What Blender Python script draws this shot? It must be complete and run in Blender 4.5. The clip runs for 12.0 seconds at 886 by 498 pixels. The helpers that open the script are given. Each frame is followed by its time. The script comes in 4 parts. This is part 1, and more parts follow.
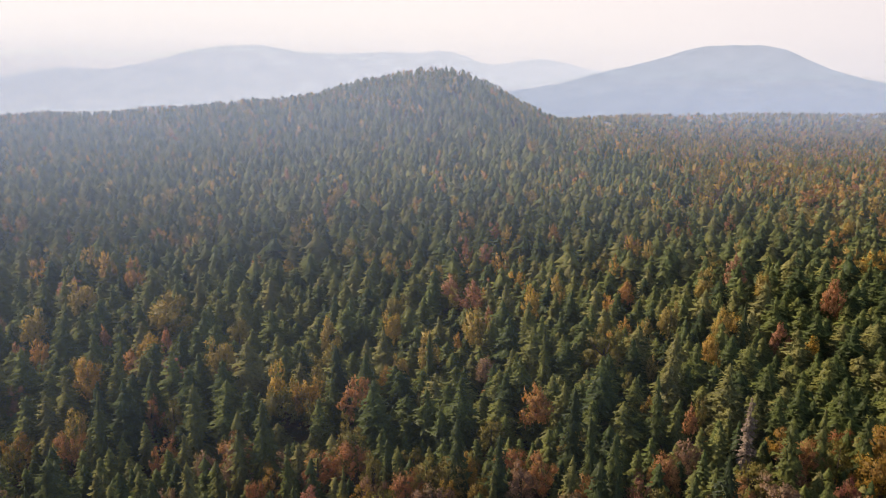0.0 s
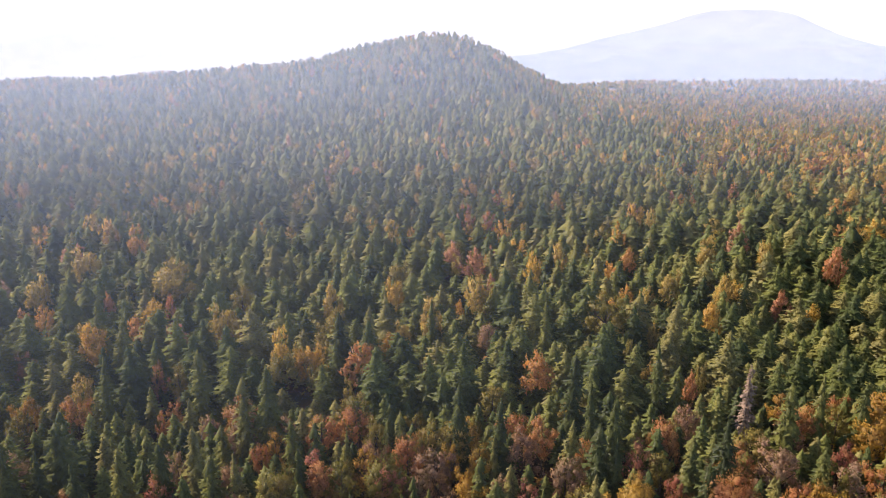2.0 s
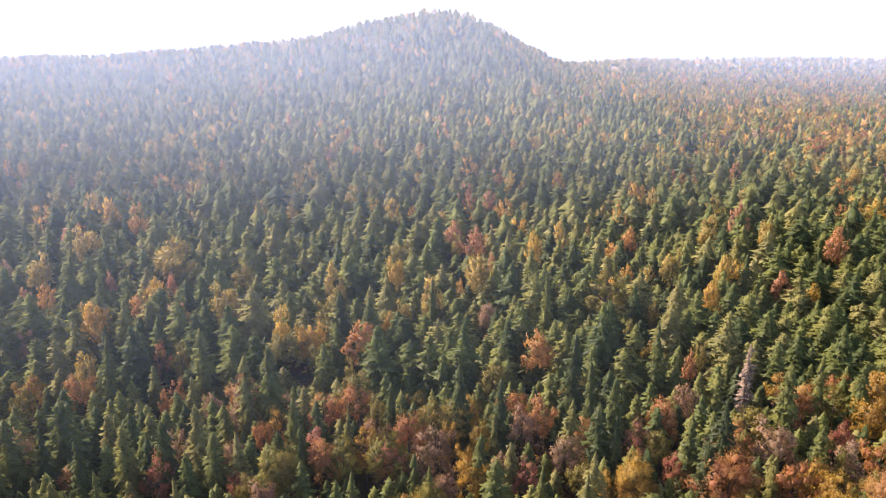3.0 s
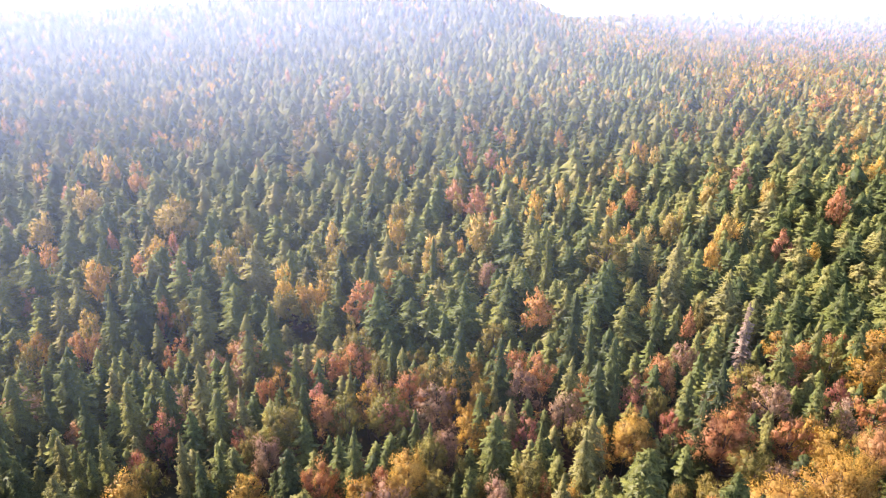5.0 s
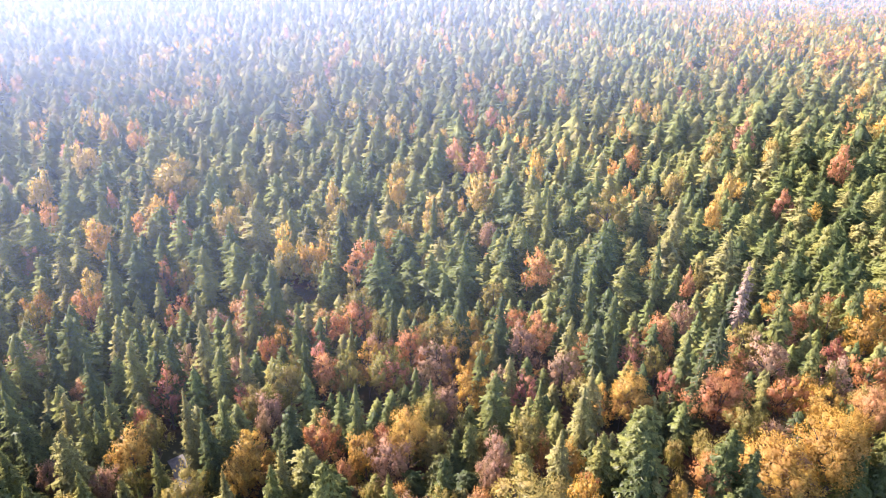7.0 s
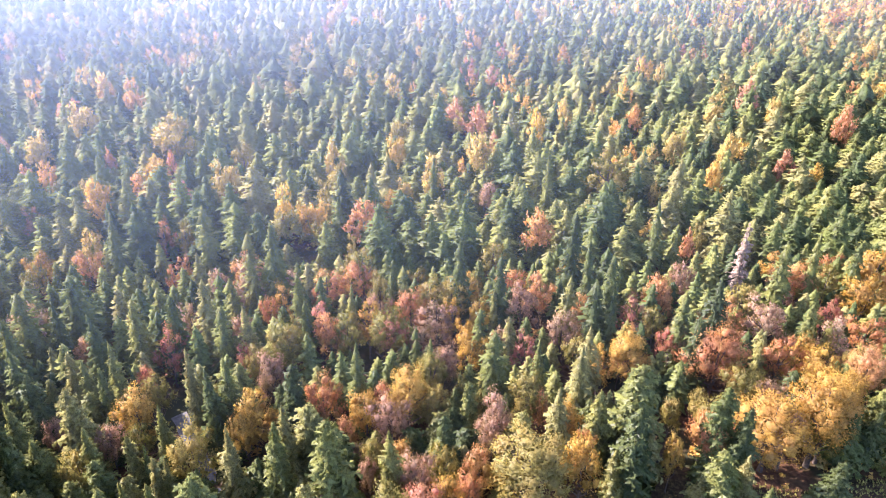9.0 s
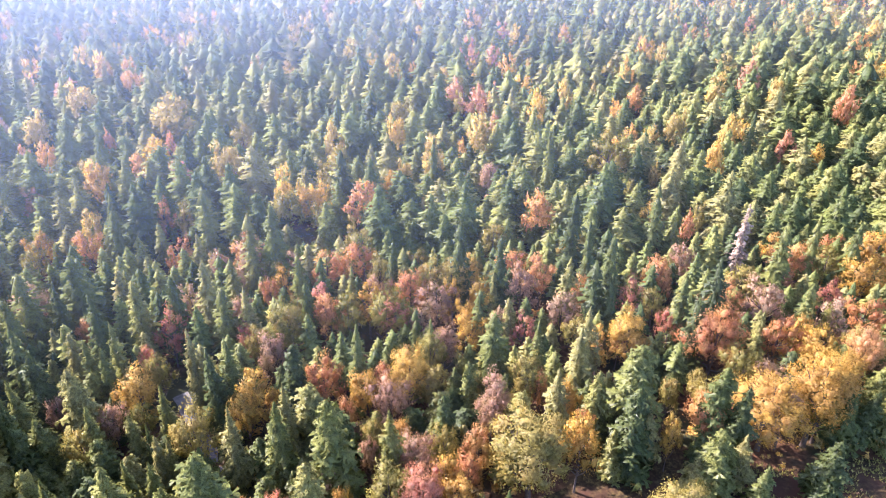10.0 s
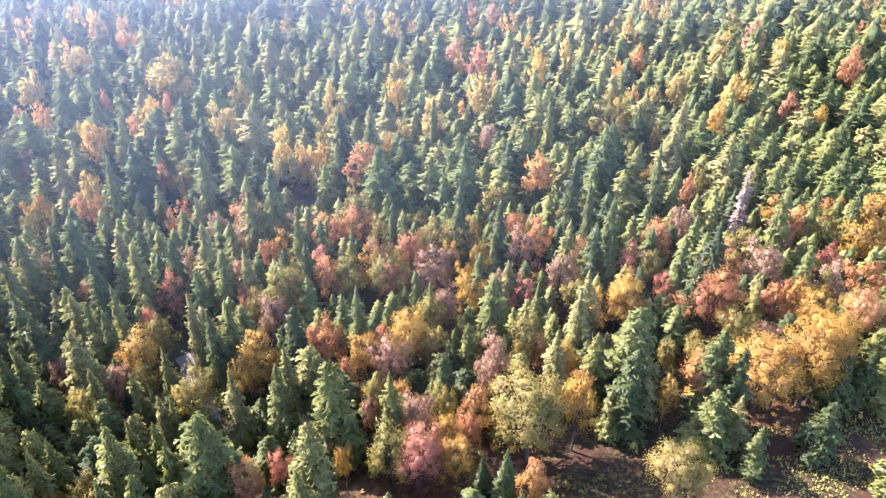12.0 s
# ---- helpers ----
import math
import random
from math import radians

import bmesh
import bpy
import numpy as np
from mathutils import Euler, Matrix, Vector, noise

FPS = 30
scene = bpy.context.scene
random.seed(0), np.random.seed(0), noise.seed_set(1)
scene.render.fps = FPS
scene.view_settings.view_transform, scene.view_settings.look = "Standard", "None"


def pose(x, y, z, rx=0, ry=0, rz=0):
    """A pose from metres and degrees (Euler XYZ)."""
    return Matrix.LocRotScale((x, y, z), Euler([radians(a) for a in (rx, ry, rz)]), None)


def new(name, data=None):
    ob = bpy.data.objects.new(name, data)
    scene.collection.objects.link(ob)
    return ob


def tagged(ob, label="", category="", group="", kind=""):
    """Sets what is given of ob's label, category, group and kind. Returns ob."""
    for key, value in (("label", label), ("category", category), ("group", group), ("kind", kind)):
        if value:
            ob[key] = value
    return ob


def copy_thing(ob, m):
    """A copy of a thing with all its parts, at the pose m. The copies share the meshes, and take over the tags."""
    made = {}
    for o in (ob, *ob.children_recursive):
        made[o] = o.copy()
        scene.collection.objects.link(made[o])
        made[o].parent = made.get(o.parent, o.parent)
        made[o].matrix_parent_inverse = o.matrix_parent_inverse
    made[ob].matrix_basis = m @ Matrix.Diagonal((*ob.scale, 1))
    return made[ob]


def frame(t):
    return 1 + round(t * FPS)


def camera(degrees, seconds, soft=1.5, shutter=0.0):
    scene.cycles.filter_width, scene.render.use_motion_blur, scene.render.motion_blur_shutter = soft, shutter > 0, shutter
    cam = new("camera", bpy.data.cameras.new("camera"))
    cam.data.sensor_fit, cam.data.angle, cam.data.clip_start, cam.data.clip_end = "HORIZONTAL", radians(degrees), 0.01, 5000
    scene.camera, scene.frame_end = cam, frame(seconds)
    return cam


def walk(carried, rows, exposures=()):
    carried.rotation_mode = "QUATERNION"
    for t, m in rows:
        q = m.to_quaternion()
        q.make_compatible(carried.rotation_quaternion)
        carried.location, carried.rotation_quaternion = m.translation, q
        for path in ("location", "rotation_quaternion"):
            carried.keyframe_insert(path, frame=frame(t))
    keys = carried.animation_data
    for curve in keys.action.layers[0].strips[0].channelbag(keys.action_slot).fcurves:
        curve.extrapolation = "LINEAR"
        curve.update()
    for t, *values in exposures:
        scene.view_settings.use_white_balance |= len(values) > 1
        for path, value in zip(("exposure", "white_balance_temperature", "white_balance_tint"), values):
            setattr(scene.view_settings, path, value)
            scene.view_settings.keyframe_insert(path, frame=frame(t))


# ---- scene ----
# A drone hovers about 95 m over an autumn forest and tilts its gimbal down.
cam = camera(65.0, 12.0, soft=1.0)
EYE = 95.0
TURNS = [
    (0.0, 75.50, 0.16, -0.44), (0.5, 74.97, 0.15, -0.38), (1.0, 74.41, 0.14, -0.33), (1.5, 73.65, 0.13, -0.28),
    (2.0, 72.81, 0.12, -0.23), (2.5, 71.95, 0.11, -0.19), (3.0, 71.10, 0.09, -0.15), (3.5, 70.26, 0.08, -0.12),
    (4.0, 69.40, 0.07, -0.09), (4.5, 68.54, 0.06, -0.07), (5.0, 67.71, 0.04, -0.05), (5.5, 66.85, 0.03, -0.03),
    (6.0, 66.00, 0.02, -0.01), (6.5, 65.18, 0.00, 0.00), (7.0, 64.37, -0.01, 0.01), (7.5, 63.54, -0.02, 0.02),
    (8.0, 62.73, -0.03, 0.03), (8.5, 61.93, -0.05, 0.03), (9.0, 61.11, -0.06, 0.03), (9.5, 60.33, -0.07, 0.04),
    (10.0, 59.54, -0.08, 0.04), (10.5, 58.76, -0.09, 0.04), (11.0, 58.01, -0.10, 0.04), (11.5, 57.25, -0.11, 0.04),
    (12.0, 56.45, -0.11, 0.03),
]
walk(cam, [(t, pose(0, 0, EYE, rx, ry, rz)) for t, rx, ry, rz in TURNS],
     exposures=[(0.0, -0.12, 6700, 14), (1.5, 0.32, 6650, 19), (3.0, 1.02, 6500, 23), (6.0, 1.84, 6150, 26), (9.0, 2.25, 5650, 29), (12.0, 2.34, 5450, 27)])

# ---- light: low autumn sun, ahead and to the left of the drone's heading ----
SUN_AHEAD, SUN_UP = 64.0, 41.0
sun_way = Vector((-math.sin(radians(SUN_AHEAD)) * math.cos(radians(SUN_UP)),
                  math.cos(radians(SUN_AHEAD)) * math.cos(radians(SUN_UP)), math.sin(radians(SUN_UP))))
sun = new("sun", bpy.data.lights.new("sun", "SUN"))
sun.data.energy, sun.data.angle, sun.data.color = 4.45, radians(0.6), (1.0, 0.89, 0.73)
sun.matrix_world = Matrix.Translation((0, 0, 300)) @ sun_way.to_track_quat("Z", "Y").to_matrix().to_4x4()

world = bpy.data.worlds.new("sky")
scene.world = world
world.use_nodes = True
wn = world.node_tree
sky = wn.nodes.new("ShaderNodeTexSky")
sky.sky_type, sky.sun_disc = "NISHITA", False
sky.sun_elevation, sky.sun_rotation = radians(SUN_UP), radians(-SUN_AHEAD)
sky.air_density, sky.dust_density, sky.ozone_density, sky.altitude = 1.0, 2.5, 1.5, 800
wn.links.new(sky.outputs[0], wn.nodes["Background"].inputs[0])
wn.nodes["Background"].inputs[1].default_value = 0.148


# ---- materials ----
def material(name):
    m = bpy.data.materials.new(name)
    m.use_nodes = True
    m.node_tree.nodes.clear()
    return m, m.node_tree


def node(nt, kind, **inputs):
    n = nt.nodes.new(kind)
    for key, value in inputs.items():
        n.inputs[key.replace("_", " ")].default_value = value
    return n


def ramp(nt, source, stops, smooth=False):
    r = nt.nodes.new("ShaderNodeValToRGB")
    if smooth:
        r.color_ramp.interpolation = "B_SPLINE"
    e = r.color_ramp.elements
    e.remove(e[1])
    e[0].position, e[0].color = stops[0][0], (*stops[0][1], 1)
    for at, col in stops[1:]:
        e.new(at).color = (*col, 1)
    nt.links.new(source, r.inputs[0])
    return r.outputs[0]


def mixed(nt, a, b, fac, blend="MIX"):
    m = nt.nodes.new("ShaderNodeMix")
    m.data_type, m.blend_type = "RGBA", blend
    if isinstance(fac, float):
        m.inputs[0].default_value = fac
    else:
        nt.links.new(fac, m.inputs[0])
    nt.links.new(a, m.inputs[6])
    if isinstance(b, tuple):
        m.inputs[7].default_value = (*b, 1)
    else:
        nt.links.new(b, m.inputs[7])
    return m.outputs[2]


def foliage(name, stops, per_tree, clear=0.35, gloss=0.06, patch=1.6, other=None, turning=None, grain=0.5, deep=0.7):
    """Leaves or needles: the tree's own tone, a patchy turn of colour inside the crown, light let through."""
    m, nt = material(name)
    if per_tree == "object":
        tone = nt.nodes.new("ShaderNodeObjectInfo").outputs["Random"]
    else:
        a = nt.nodes.new("ShaderNodeAttribute")
        a.attribute_name = "tone"
        tone = a.outputs["Fac"]
    col = ramp(nt, tone, stops)
    pos = nt.nodes.new("ShaderNodeNewGeometry")
    isle = pos.outputs["Random Per Island"]
    vary = ramp(nt, isle, [(0.0, (0.84, 0.84, 0.84)), (0.5, (1.0, 1.0, 1.0)), (1.0, (1.1, 1.09, 1.05))])
    col = mixed(nt, col, vary, 1.0, "MULTIPLY")
    tex = node(nt, "ShaderNodeTexNoise", Scale=1.0 / patch, Detail=3.0)
    nt.links.new(pos.outputs["Position"], tex.inputs["Vector"])
    dull = ramp(nt, tex.outputs["Fac"], [(0.32, (0.7, 0.7, 0.7)), (0.5, (1, 1, 1)), (0.7, other or (1.14, 1.12, 1.05))])
    col = mixed(nt, col, dull, 1.0, "MULTIPLY")
    fine = node(nt, "ShaderNodeTexNoise", Scale=1.0 / grain, Detail=2.0, Roughness=0.6)
    nt.links.new(pos.outputs["Position"], fine.inputs["Vector"])
    tufts = ramp(nt, fine.outputs["Fac"], [(0.34, (deep, deep, deep)), (0.5, (1, 1, 1)), (0.66, (1.12, 1.11, 1.06))])
    col = mixed(nt, col, tufts, 1.0, "MULTIPLY")
    relief = node(nt, "ShaderNodeBump", Strength=0.55, Distance=grain)
    nt.links.new(fine.outputs["Fac"], relief.inputs["Height"])
    if turning:
        spots = node(nt, "ShaderNodeTexNoise", Scale=0.42 / patch, Detail=2.0)
        nt.links.new(pos.outputs["Position"], spots.inputs["Vector"])
        col = mixed(nt, col, turning, ramp(nt, spots.outputs["Fac"], [(0.48, (0, 0, 0)), (0.68, (0.65, 0.65, 0.65))]))
    d = nt.nodes.new("ShaderNodeBsdfDiffuse")
    tl = nt.nodes.new("ShaderNodeBsdfTranslucent")
    gl = node(nt, "ShaderNodeBsdfGlossy", Roughness=0.45)
    gl.inputs["Color"].default_value = (0.9, 0.92, 0.95, 1)
    nt.links.new(col, d.inputs["Color"])
    nt.links.new(relief.outputs[0], d.inputs["Normal"])
    warm = mixed(nt, col, (1.22, 1.17, 0.8), 1.0, "MULTIPLY")
    nt.links.new(warm, tl.inputs["Color"])
    a, b = nt.nodes.new("ShaderNodeMixShader"), nt.nodes.new("ShaderNodeMixShader")
    a.inputs[0].default_value, b.inputs[0].default_value = clear, gloss
    nt.links.new(d.outputs[0], a.inputs[1])
    nt.links.new(tl.outputs[0], a.inputs[2])
    nt.links.new(a.outputs[0], b.inputs[1])
    nt.links.new(gl.outputs[0], b.inputs[2])
    out = nt.nodes.new("ShaderNodeOutputMaterial")
    nt.links.new(b.outputs[0], out.inputs[0])
    return m


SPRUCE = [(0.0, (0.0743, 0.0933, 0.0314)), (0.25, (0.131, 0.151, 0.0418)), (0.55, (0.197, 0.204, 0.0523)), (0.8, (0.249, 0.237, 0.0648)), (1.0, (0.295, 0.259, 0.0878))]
# Same needles, lighter: sunlit brightness put into the massed trees' colour.
SPRUCE_LIT_FAR = [(0.0, (0.0819, 0.108, 0.0355)), (0.25, (0.147, 0.175, 0.0481)), (0.55, (0.213, 0.228, 0.0585)), (0.8, (0.268, 0.261, 0.0711)), (1.0, (0.311, 0.278, 0.0941))]
TONES = {
    "gold": [(0.0, (0.395, 0.232, 0.0451)), (0.5, (0.451, 0.276, 0.0526)), (1.0, (0.47, 0.316, 0.0705))],
    "orange": [(0.0, (0.423, 0.18, 0.0733)), (0.5, (0.461, 0.215, 0.0893)), (1.0, (0.479, 0.256, 0.108))],
    "rust": [(0.0, (0.376, 0.133, 0.0846)), (0.5, (0.423, 0.166, 0.108)), (1.0, (0.451, 0.206, 0.132))],
    "olive": [(0.0, (0.18, 0.165, 0.04)), (0.5, (0.24, 0.205, 0.05)), (1.0, (0.30, 0.24, 0.065))],
    "brown": [(0.0, (0.32, 0.184, 0.113)), (0.5, (0.376, 0.223, 0.141)), (1.0, (0.414, 0.265, 0.171))],
}
ALL_TONES = [(0.0, (0.215, 0.185, 0.055)), (0.25, (0.36, 0.28, 0.08)), (0.5, (0.50, 0.35, 0.10)), (0.65, (0.56, 0.37, 0.075)),
             (0.8, (0.55, 0.30, 0.09)), (0.93, (0.46, 0.22, 0.12)), (1.0, (0.42, 0.30, 0.18))]
needles_near = foliage("spruce_needles", SPRUCE, "object", 0.38, 0.012, grain=0.2, deep=0.55)
needles_far = foliage("spruce_needles_massed", SPRUCE_LIT_FAR, "tone", 0.36, 0.01, 6.0, grain=0.5, deep=0.55)
TURNING = {"gold": (0.40, 0.22, 0.07), "orange": (0.42, 0.29, 0.07), "rust": (0.44, 0.27, 0.10), "olive": (0.34, 0.235, 0.07), "brown": (0.26, 0.20, 0.08)}
leaves_near = {k: foliage(k + "_leaves", v, "object", 0.4, 0.012, 2.2, turning=TURNING[k], grain=0.3, deep=0.6) for k, v in TONES.items()}
leaves_far = foliage("autumn_leaves_massed", ALL_TONES, "tone", 0.4, 0.01, 6.0, grain=0.5, deep=0.6)


def surface(name, stops, scale, rough=0.9, bump=0.3, detail=8.0, stains=None):
    m, nt = material(name)
    co = nt.nodes.new("ShaderNodeNewGeometry").outputs["Position"]
    tex = node(nt, "ShaderNodeTexNoise", Scale=scale, Detail=detail, Roughness=0.65)
    nt.links.new(co, tex.inputs["Vector"])
    col = ramp(nt, tex.outputs["Fac"], stops)
    if stains:
        big = node(nt, "ShaderNodeTexNoise", Scale=scale * 0.09, Detail=4.0)
        nt.links.new(co, big.inputs["Vector"])
        col = mixed(nt, col, stains, ramp(nt, big.outputs["Fac"], [(0.45, (0, 0, 0)), (0.62, (1, 1, 1))]))
    b = node(nt, "ShaderNodeBsdfPrincipled", Roughness=rough, Specular_IOR_Level=0.1)
    nt.links.new(col, b.inputs["Base Color"])
    h = node(nt, "ShaderNodeBump", Strength=bump, Distance=0.3)
    nt.links.new(tex.outputs["Fac"], h.inputs["Height"])
    nt.links.new(h.outputs[0], b.inputs["Normal"])
    out = nt.nodes.new("ShaderNodeOutputMaterial")
    nt.links.new(b.outputs[0], out.inputs[0])
    return m


litter = surface("forest_floor_litter", [(0.3, (0.04, 0.021, 0.012)), (0.5, (0.10, 0.05, 0.025)), (0.7, (0.20, 0.10, 0.045))], 0.9,
                 stains=(0.045, 0.045, 0.02))
meadow = surface("meadow_grass", [(0.38, (0.024, 0.018, 0.010)), (0.5, (0.05, 0.036, 0.016)), (0.62, (0.12, 0.085, 0.03))], 1.3,
                 stains=(0.06, 0.03, 0.018))
gravel = surface("road_gravel", [(0.3, (0.10, 0.095, 0.09)), (0.6, (0.16, 0.15, 0.145)), (0.8, (0.24, 0.225, 0.21))], 1.8)
straw = surface("dry_grass", [(0.3, (0.15, 0.145, 0.035)), (0.5, (0.27, 0.235, 0.055)), (0.7, (0.42, 0.34, 0.10))], 0.6)
bark = surface("bark", [(0.3, (0.07, 0.05, 0.038)), (0.6, (0.14, 0.105, 0.08)), (0.8, (0.22, 0.18, 0.15))], 3.0)
dead_wood = surface("dead_wood", [(0.3, (0.27, 0.185, 0.125)), (0.6, (0.34, 0.245, 0.17)), (0.8, (0.40, 0.30, 0.21))], 2.0)


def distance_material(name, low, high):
    """Hills kilometres off, a plain backdrop: the autumn haze is painted into their glowing colour."""
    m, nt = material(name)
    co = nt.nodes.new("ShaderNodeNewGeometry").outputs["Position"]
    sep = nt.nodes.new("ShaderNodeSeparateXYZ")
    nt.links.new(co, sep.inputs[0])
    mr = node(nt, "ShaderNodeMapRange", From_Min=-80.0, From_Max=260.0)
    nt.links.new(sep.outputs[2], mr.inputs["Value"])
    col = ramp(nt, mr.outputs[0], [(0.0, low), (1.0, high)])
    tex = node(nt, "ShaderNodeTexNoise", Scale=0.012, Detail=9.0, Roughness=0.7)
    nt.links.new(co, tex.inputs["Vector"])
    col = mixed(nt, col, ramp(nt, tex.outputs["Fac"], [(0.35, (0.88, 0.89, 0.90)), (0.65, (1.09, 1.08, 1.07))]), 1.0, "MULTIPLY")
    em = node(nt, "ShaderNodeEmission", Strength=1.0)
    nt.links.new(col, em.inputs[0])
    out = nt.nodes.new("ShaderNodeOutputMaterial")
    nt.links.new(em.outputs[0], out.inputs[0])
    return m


# The haze is mixed into these emission colours; the hills take no light.
far_blue = distance_material("far_hill_painted_haze", (0.55, 0.625, 0.75), (0.58, 0.62, 0.71))
far_pale = distance_material("far_ridge_painted_haze", (0.95, 0.97, 1.02), (0.82, 0.845, 0.91))


def haze_sheet_material(name, low, high, curve, reach, sunward, away, tint):
    """A flat see-through sheet standing in for distance haze: it scatters a share of the light, the rest passes. Denser
    aloft and towards the sun.
    """
    m, nt = material(name)
    co = nt.nodes.new("ShaderNodeNewGeometry").outputs["Position"]
    sep = nt.nodes.new("ShaderNodeSeparateXYZ")
    nt.links.new(co, sep.inputs[0])
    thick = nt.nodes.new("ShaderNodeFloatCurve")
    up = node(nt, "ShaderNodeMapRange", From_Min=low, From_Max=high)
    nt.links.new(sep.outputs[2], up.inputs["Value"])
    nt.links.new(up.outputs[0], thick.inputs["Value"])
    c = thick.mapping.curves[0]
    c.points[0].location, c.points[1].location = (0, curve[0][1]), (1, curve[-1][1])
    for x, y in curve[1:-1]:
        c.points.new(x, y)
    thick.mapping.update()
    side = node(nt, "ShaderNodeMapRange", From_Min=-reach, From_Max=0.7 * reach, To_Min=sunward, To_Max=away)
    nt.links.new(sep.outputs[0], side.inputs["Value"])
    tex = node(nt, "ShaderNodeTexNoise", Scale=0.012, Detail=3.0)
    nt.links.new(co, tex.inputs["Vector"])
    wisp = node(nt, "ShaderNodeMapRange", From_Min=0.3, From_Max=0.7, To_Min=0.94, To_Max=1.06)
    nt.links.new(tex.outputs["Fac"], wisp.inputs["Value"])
    p, q = nt.nodes.new("ShaderNodeMath"), nt.nodes.new("ShaderNodeMath")
    p.operation, q.operation, q.use_clamp = "MULTIPLY", "MULTIPLY", True
    nt.links.new(thick.outputs[0], p.inputs[0])
    nt.links.new(side.outputs[0], p.inputs[1])
    nt.links.new(p.outputs[0], q.inputs[0])
    nt.links.new(wisp.outputs[0], q.inputs[1])
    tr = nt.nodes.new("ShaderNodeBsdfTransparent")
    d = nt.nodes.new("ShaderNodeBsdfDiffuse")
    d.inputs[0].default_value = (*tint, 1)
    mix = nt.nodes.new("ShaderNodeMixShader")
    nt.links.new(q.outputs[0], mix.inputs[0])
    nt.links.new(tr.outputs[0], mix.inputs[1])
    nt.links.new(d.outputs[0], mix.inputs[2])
    out = nt.nodes.new("ShaderNodeOutputMaterial")
    nt.links.new(mix.outputs[0], out.inputs[0])
    return m


# ---- meshes ----
def mesh(name, verts, tris, facing=None, mat=None, smooth=False):
    """A mesh of triangles from arrays; facing: a normal for each corner, for foliage."""
    me = bpy.data.meshes.new(name)
    verts, tris = np.asarray(verts, np.float32), np.asarray(tris, np.int32)
    me.vertices.add(len(verts))
    me.vertices.foreach_set("co", verts.ravel())
    me.loops.add(tris.size)
    me.loops.foreach_set("vertex_index", tris.ravel())
    me.polygons.add(len(tris))
    me.polygons.foreach_set("loop_start", np.arange(0, tris.size, 3, dtype=np.int32))
    me.update(calc_edges=True)
    if smooth or facing is not None:
        me.shade_smooth()
    if facing is not None:
        me.attributes.new("custom_normal", "FLOAT_VECTOR", "POINT").data.foreach_set("vector", np.asarray(facing, np.float32).ravel())
    me.materials.append(mat)
    return me


def part(name, me, parent, label=""):
    ob = new(name, me)
    ob.parent = parent
    return tagged(ob, label)


# ---- the lie of the land ----
CREST_X = np.array([-1400, -900, -532, -395, -259, -191, -124, -70, -16, 31, 65, 106, 147, 216, 271, 420, 1400])
CREST_Z = np.array([8, 18, 25, 29, 37, 45, 58, 70, 78, 72, 60, 38, 19, -1, -8, -12, -14])


def step(a, b, v):
    u = np.clip((v - a) / (b - a), 0, 1)
    return u * u * (3 - 2 * u)


def ground_z(x, y):
    x, y = np.asarray(x, float), np.asarray(y, float)
    crest = np.interp(x, CREST_X, CREST_Z)
    z = crest * np.exp(-((y - 850) / np.where(y < 850, 230.0, 260.0)) ** 2)
    far = 170 * step(140, 420, x)
    z = z - 90 * step(1050 + far - 100 * step(250, 0, x), 2000 + far, y)
    z = z + (2.2 * np.sin(x / 47 + 1.3) * np.sin(y / 61 + 0.4) + 1.2 * np.sin(x / 19 + y / 33)) * step(60, 200, y)
    return z + 0.25 * np.sin(x / 5.1 + 0.7) * np.sin(y / 4.3)


def build_ground():
    xs = np.concatenate([np.linspace(-4500, -700, 24), np.linspace(-680, 680, 121), np.linspace(700, 4500, 24)])
    ys = np.concatenate([np.linspace(-3000, -60, 14), np.linspace(-40, 260, 76), np.linspace(268, 1200, 118), np.linspace(1220, 4600, 40)])
    X, Y = np.meshgrid(xs, ys)
    V = np.stack([X, Y, ground_z(X, Y)], -1).reshape(-1, 3)
    n, m = len(ys), len(xs)
    i = (np.arange(n - 1)[:, None] * m + np.arange(m - 1)[None]).ravel()
    F = np.concatenate([np.stack([i, i + 1, i + m + 1], 1), np.stack([i, i + m + 1, i + m], 1)])
    return new("ground", mesh("ground", V, F, None, litter, True))


tagged(build_ground(), "brown leaf-littered forest floor under mixed autumn woods", "ground", kind="structure")


def far_range(name, y, spread, profile, mat, label):
    """A distant range: ridge heights over a plan line, falling off to both sides with ribs and gullies."""
    px, pz = np.array(profile[0], float), np.array(profile[1], float)
    xs, ds = np.linspace(px[0], px[-1], 420), np.linspace(-1.0, 0.5, 26)
    X, D = np.meshgrid(xs, ds)
    top = np.interp(xs, px, pz)
    k = np.ones(9) / 9
    top = np.convolve(np.pad(top, 4, mode="edge"), k, "valid")
    fall = np.exp(-(D * 1.7) ** 2)
    rib = 14 * np.sin(X / 130 + 2 * np.sin(X / 310) + D * 3) * (1 - fall) + 6 * np.sin(X / 47 + D * 5) * (1 - fall)
    rough = 2.2 * np.sin(X / 9.3) * np.sin(X / 5.7 + 1) + 1.5 * np.sin(X / 3.1 + D * 40)
    Z = -110 + (top[None] + 110) * fall + rib + rough
    V = np.stack([X, y + D * spread, Z], -1).reshape(-1, 3)
    n, m = len(ds), len(xs)
    i = (np.arange(n - 1)[:, None] * m + np.arange(m - 1)[None]).ravel()
    F = np.concatenate([np.stack([i, i + 1, i + m + 1], 1), np.stack([i, i + m + 1, i + m], 1)])
    return tagged(new(name, mesh(name, V, F, None, mat, True)), label, "hill", kind="structure")


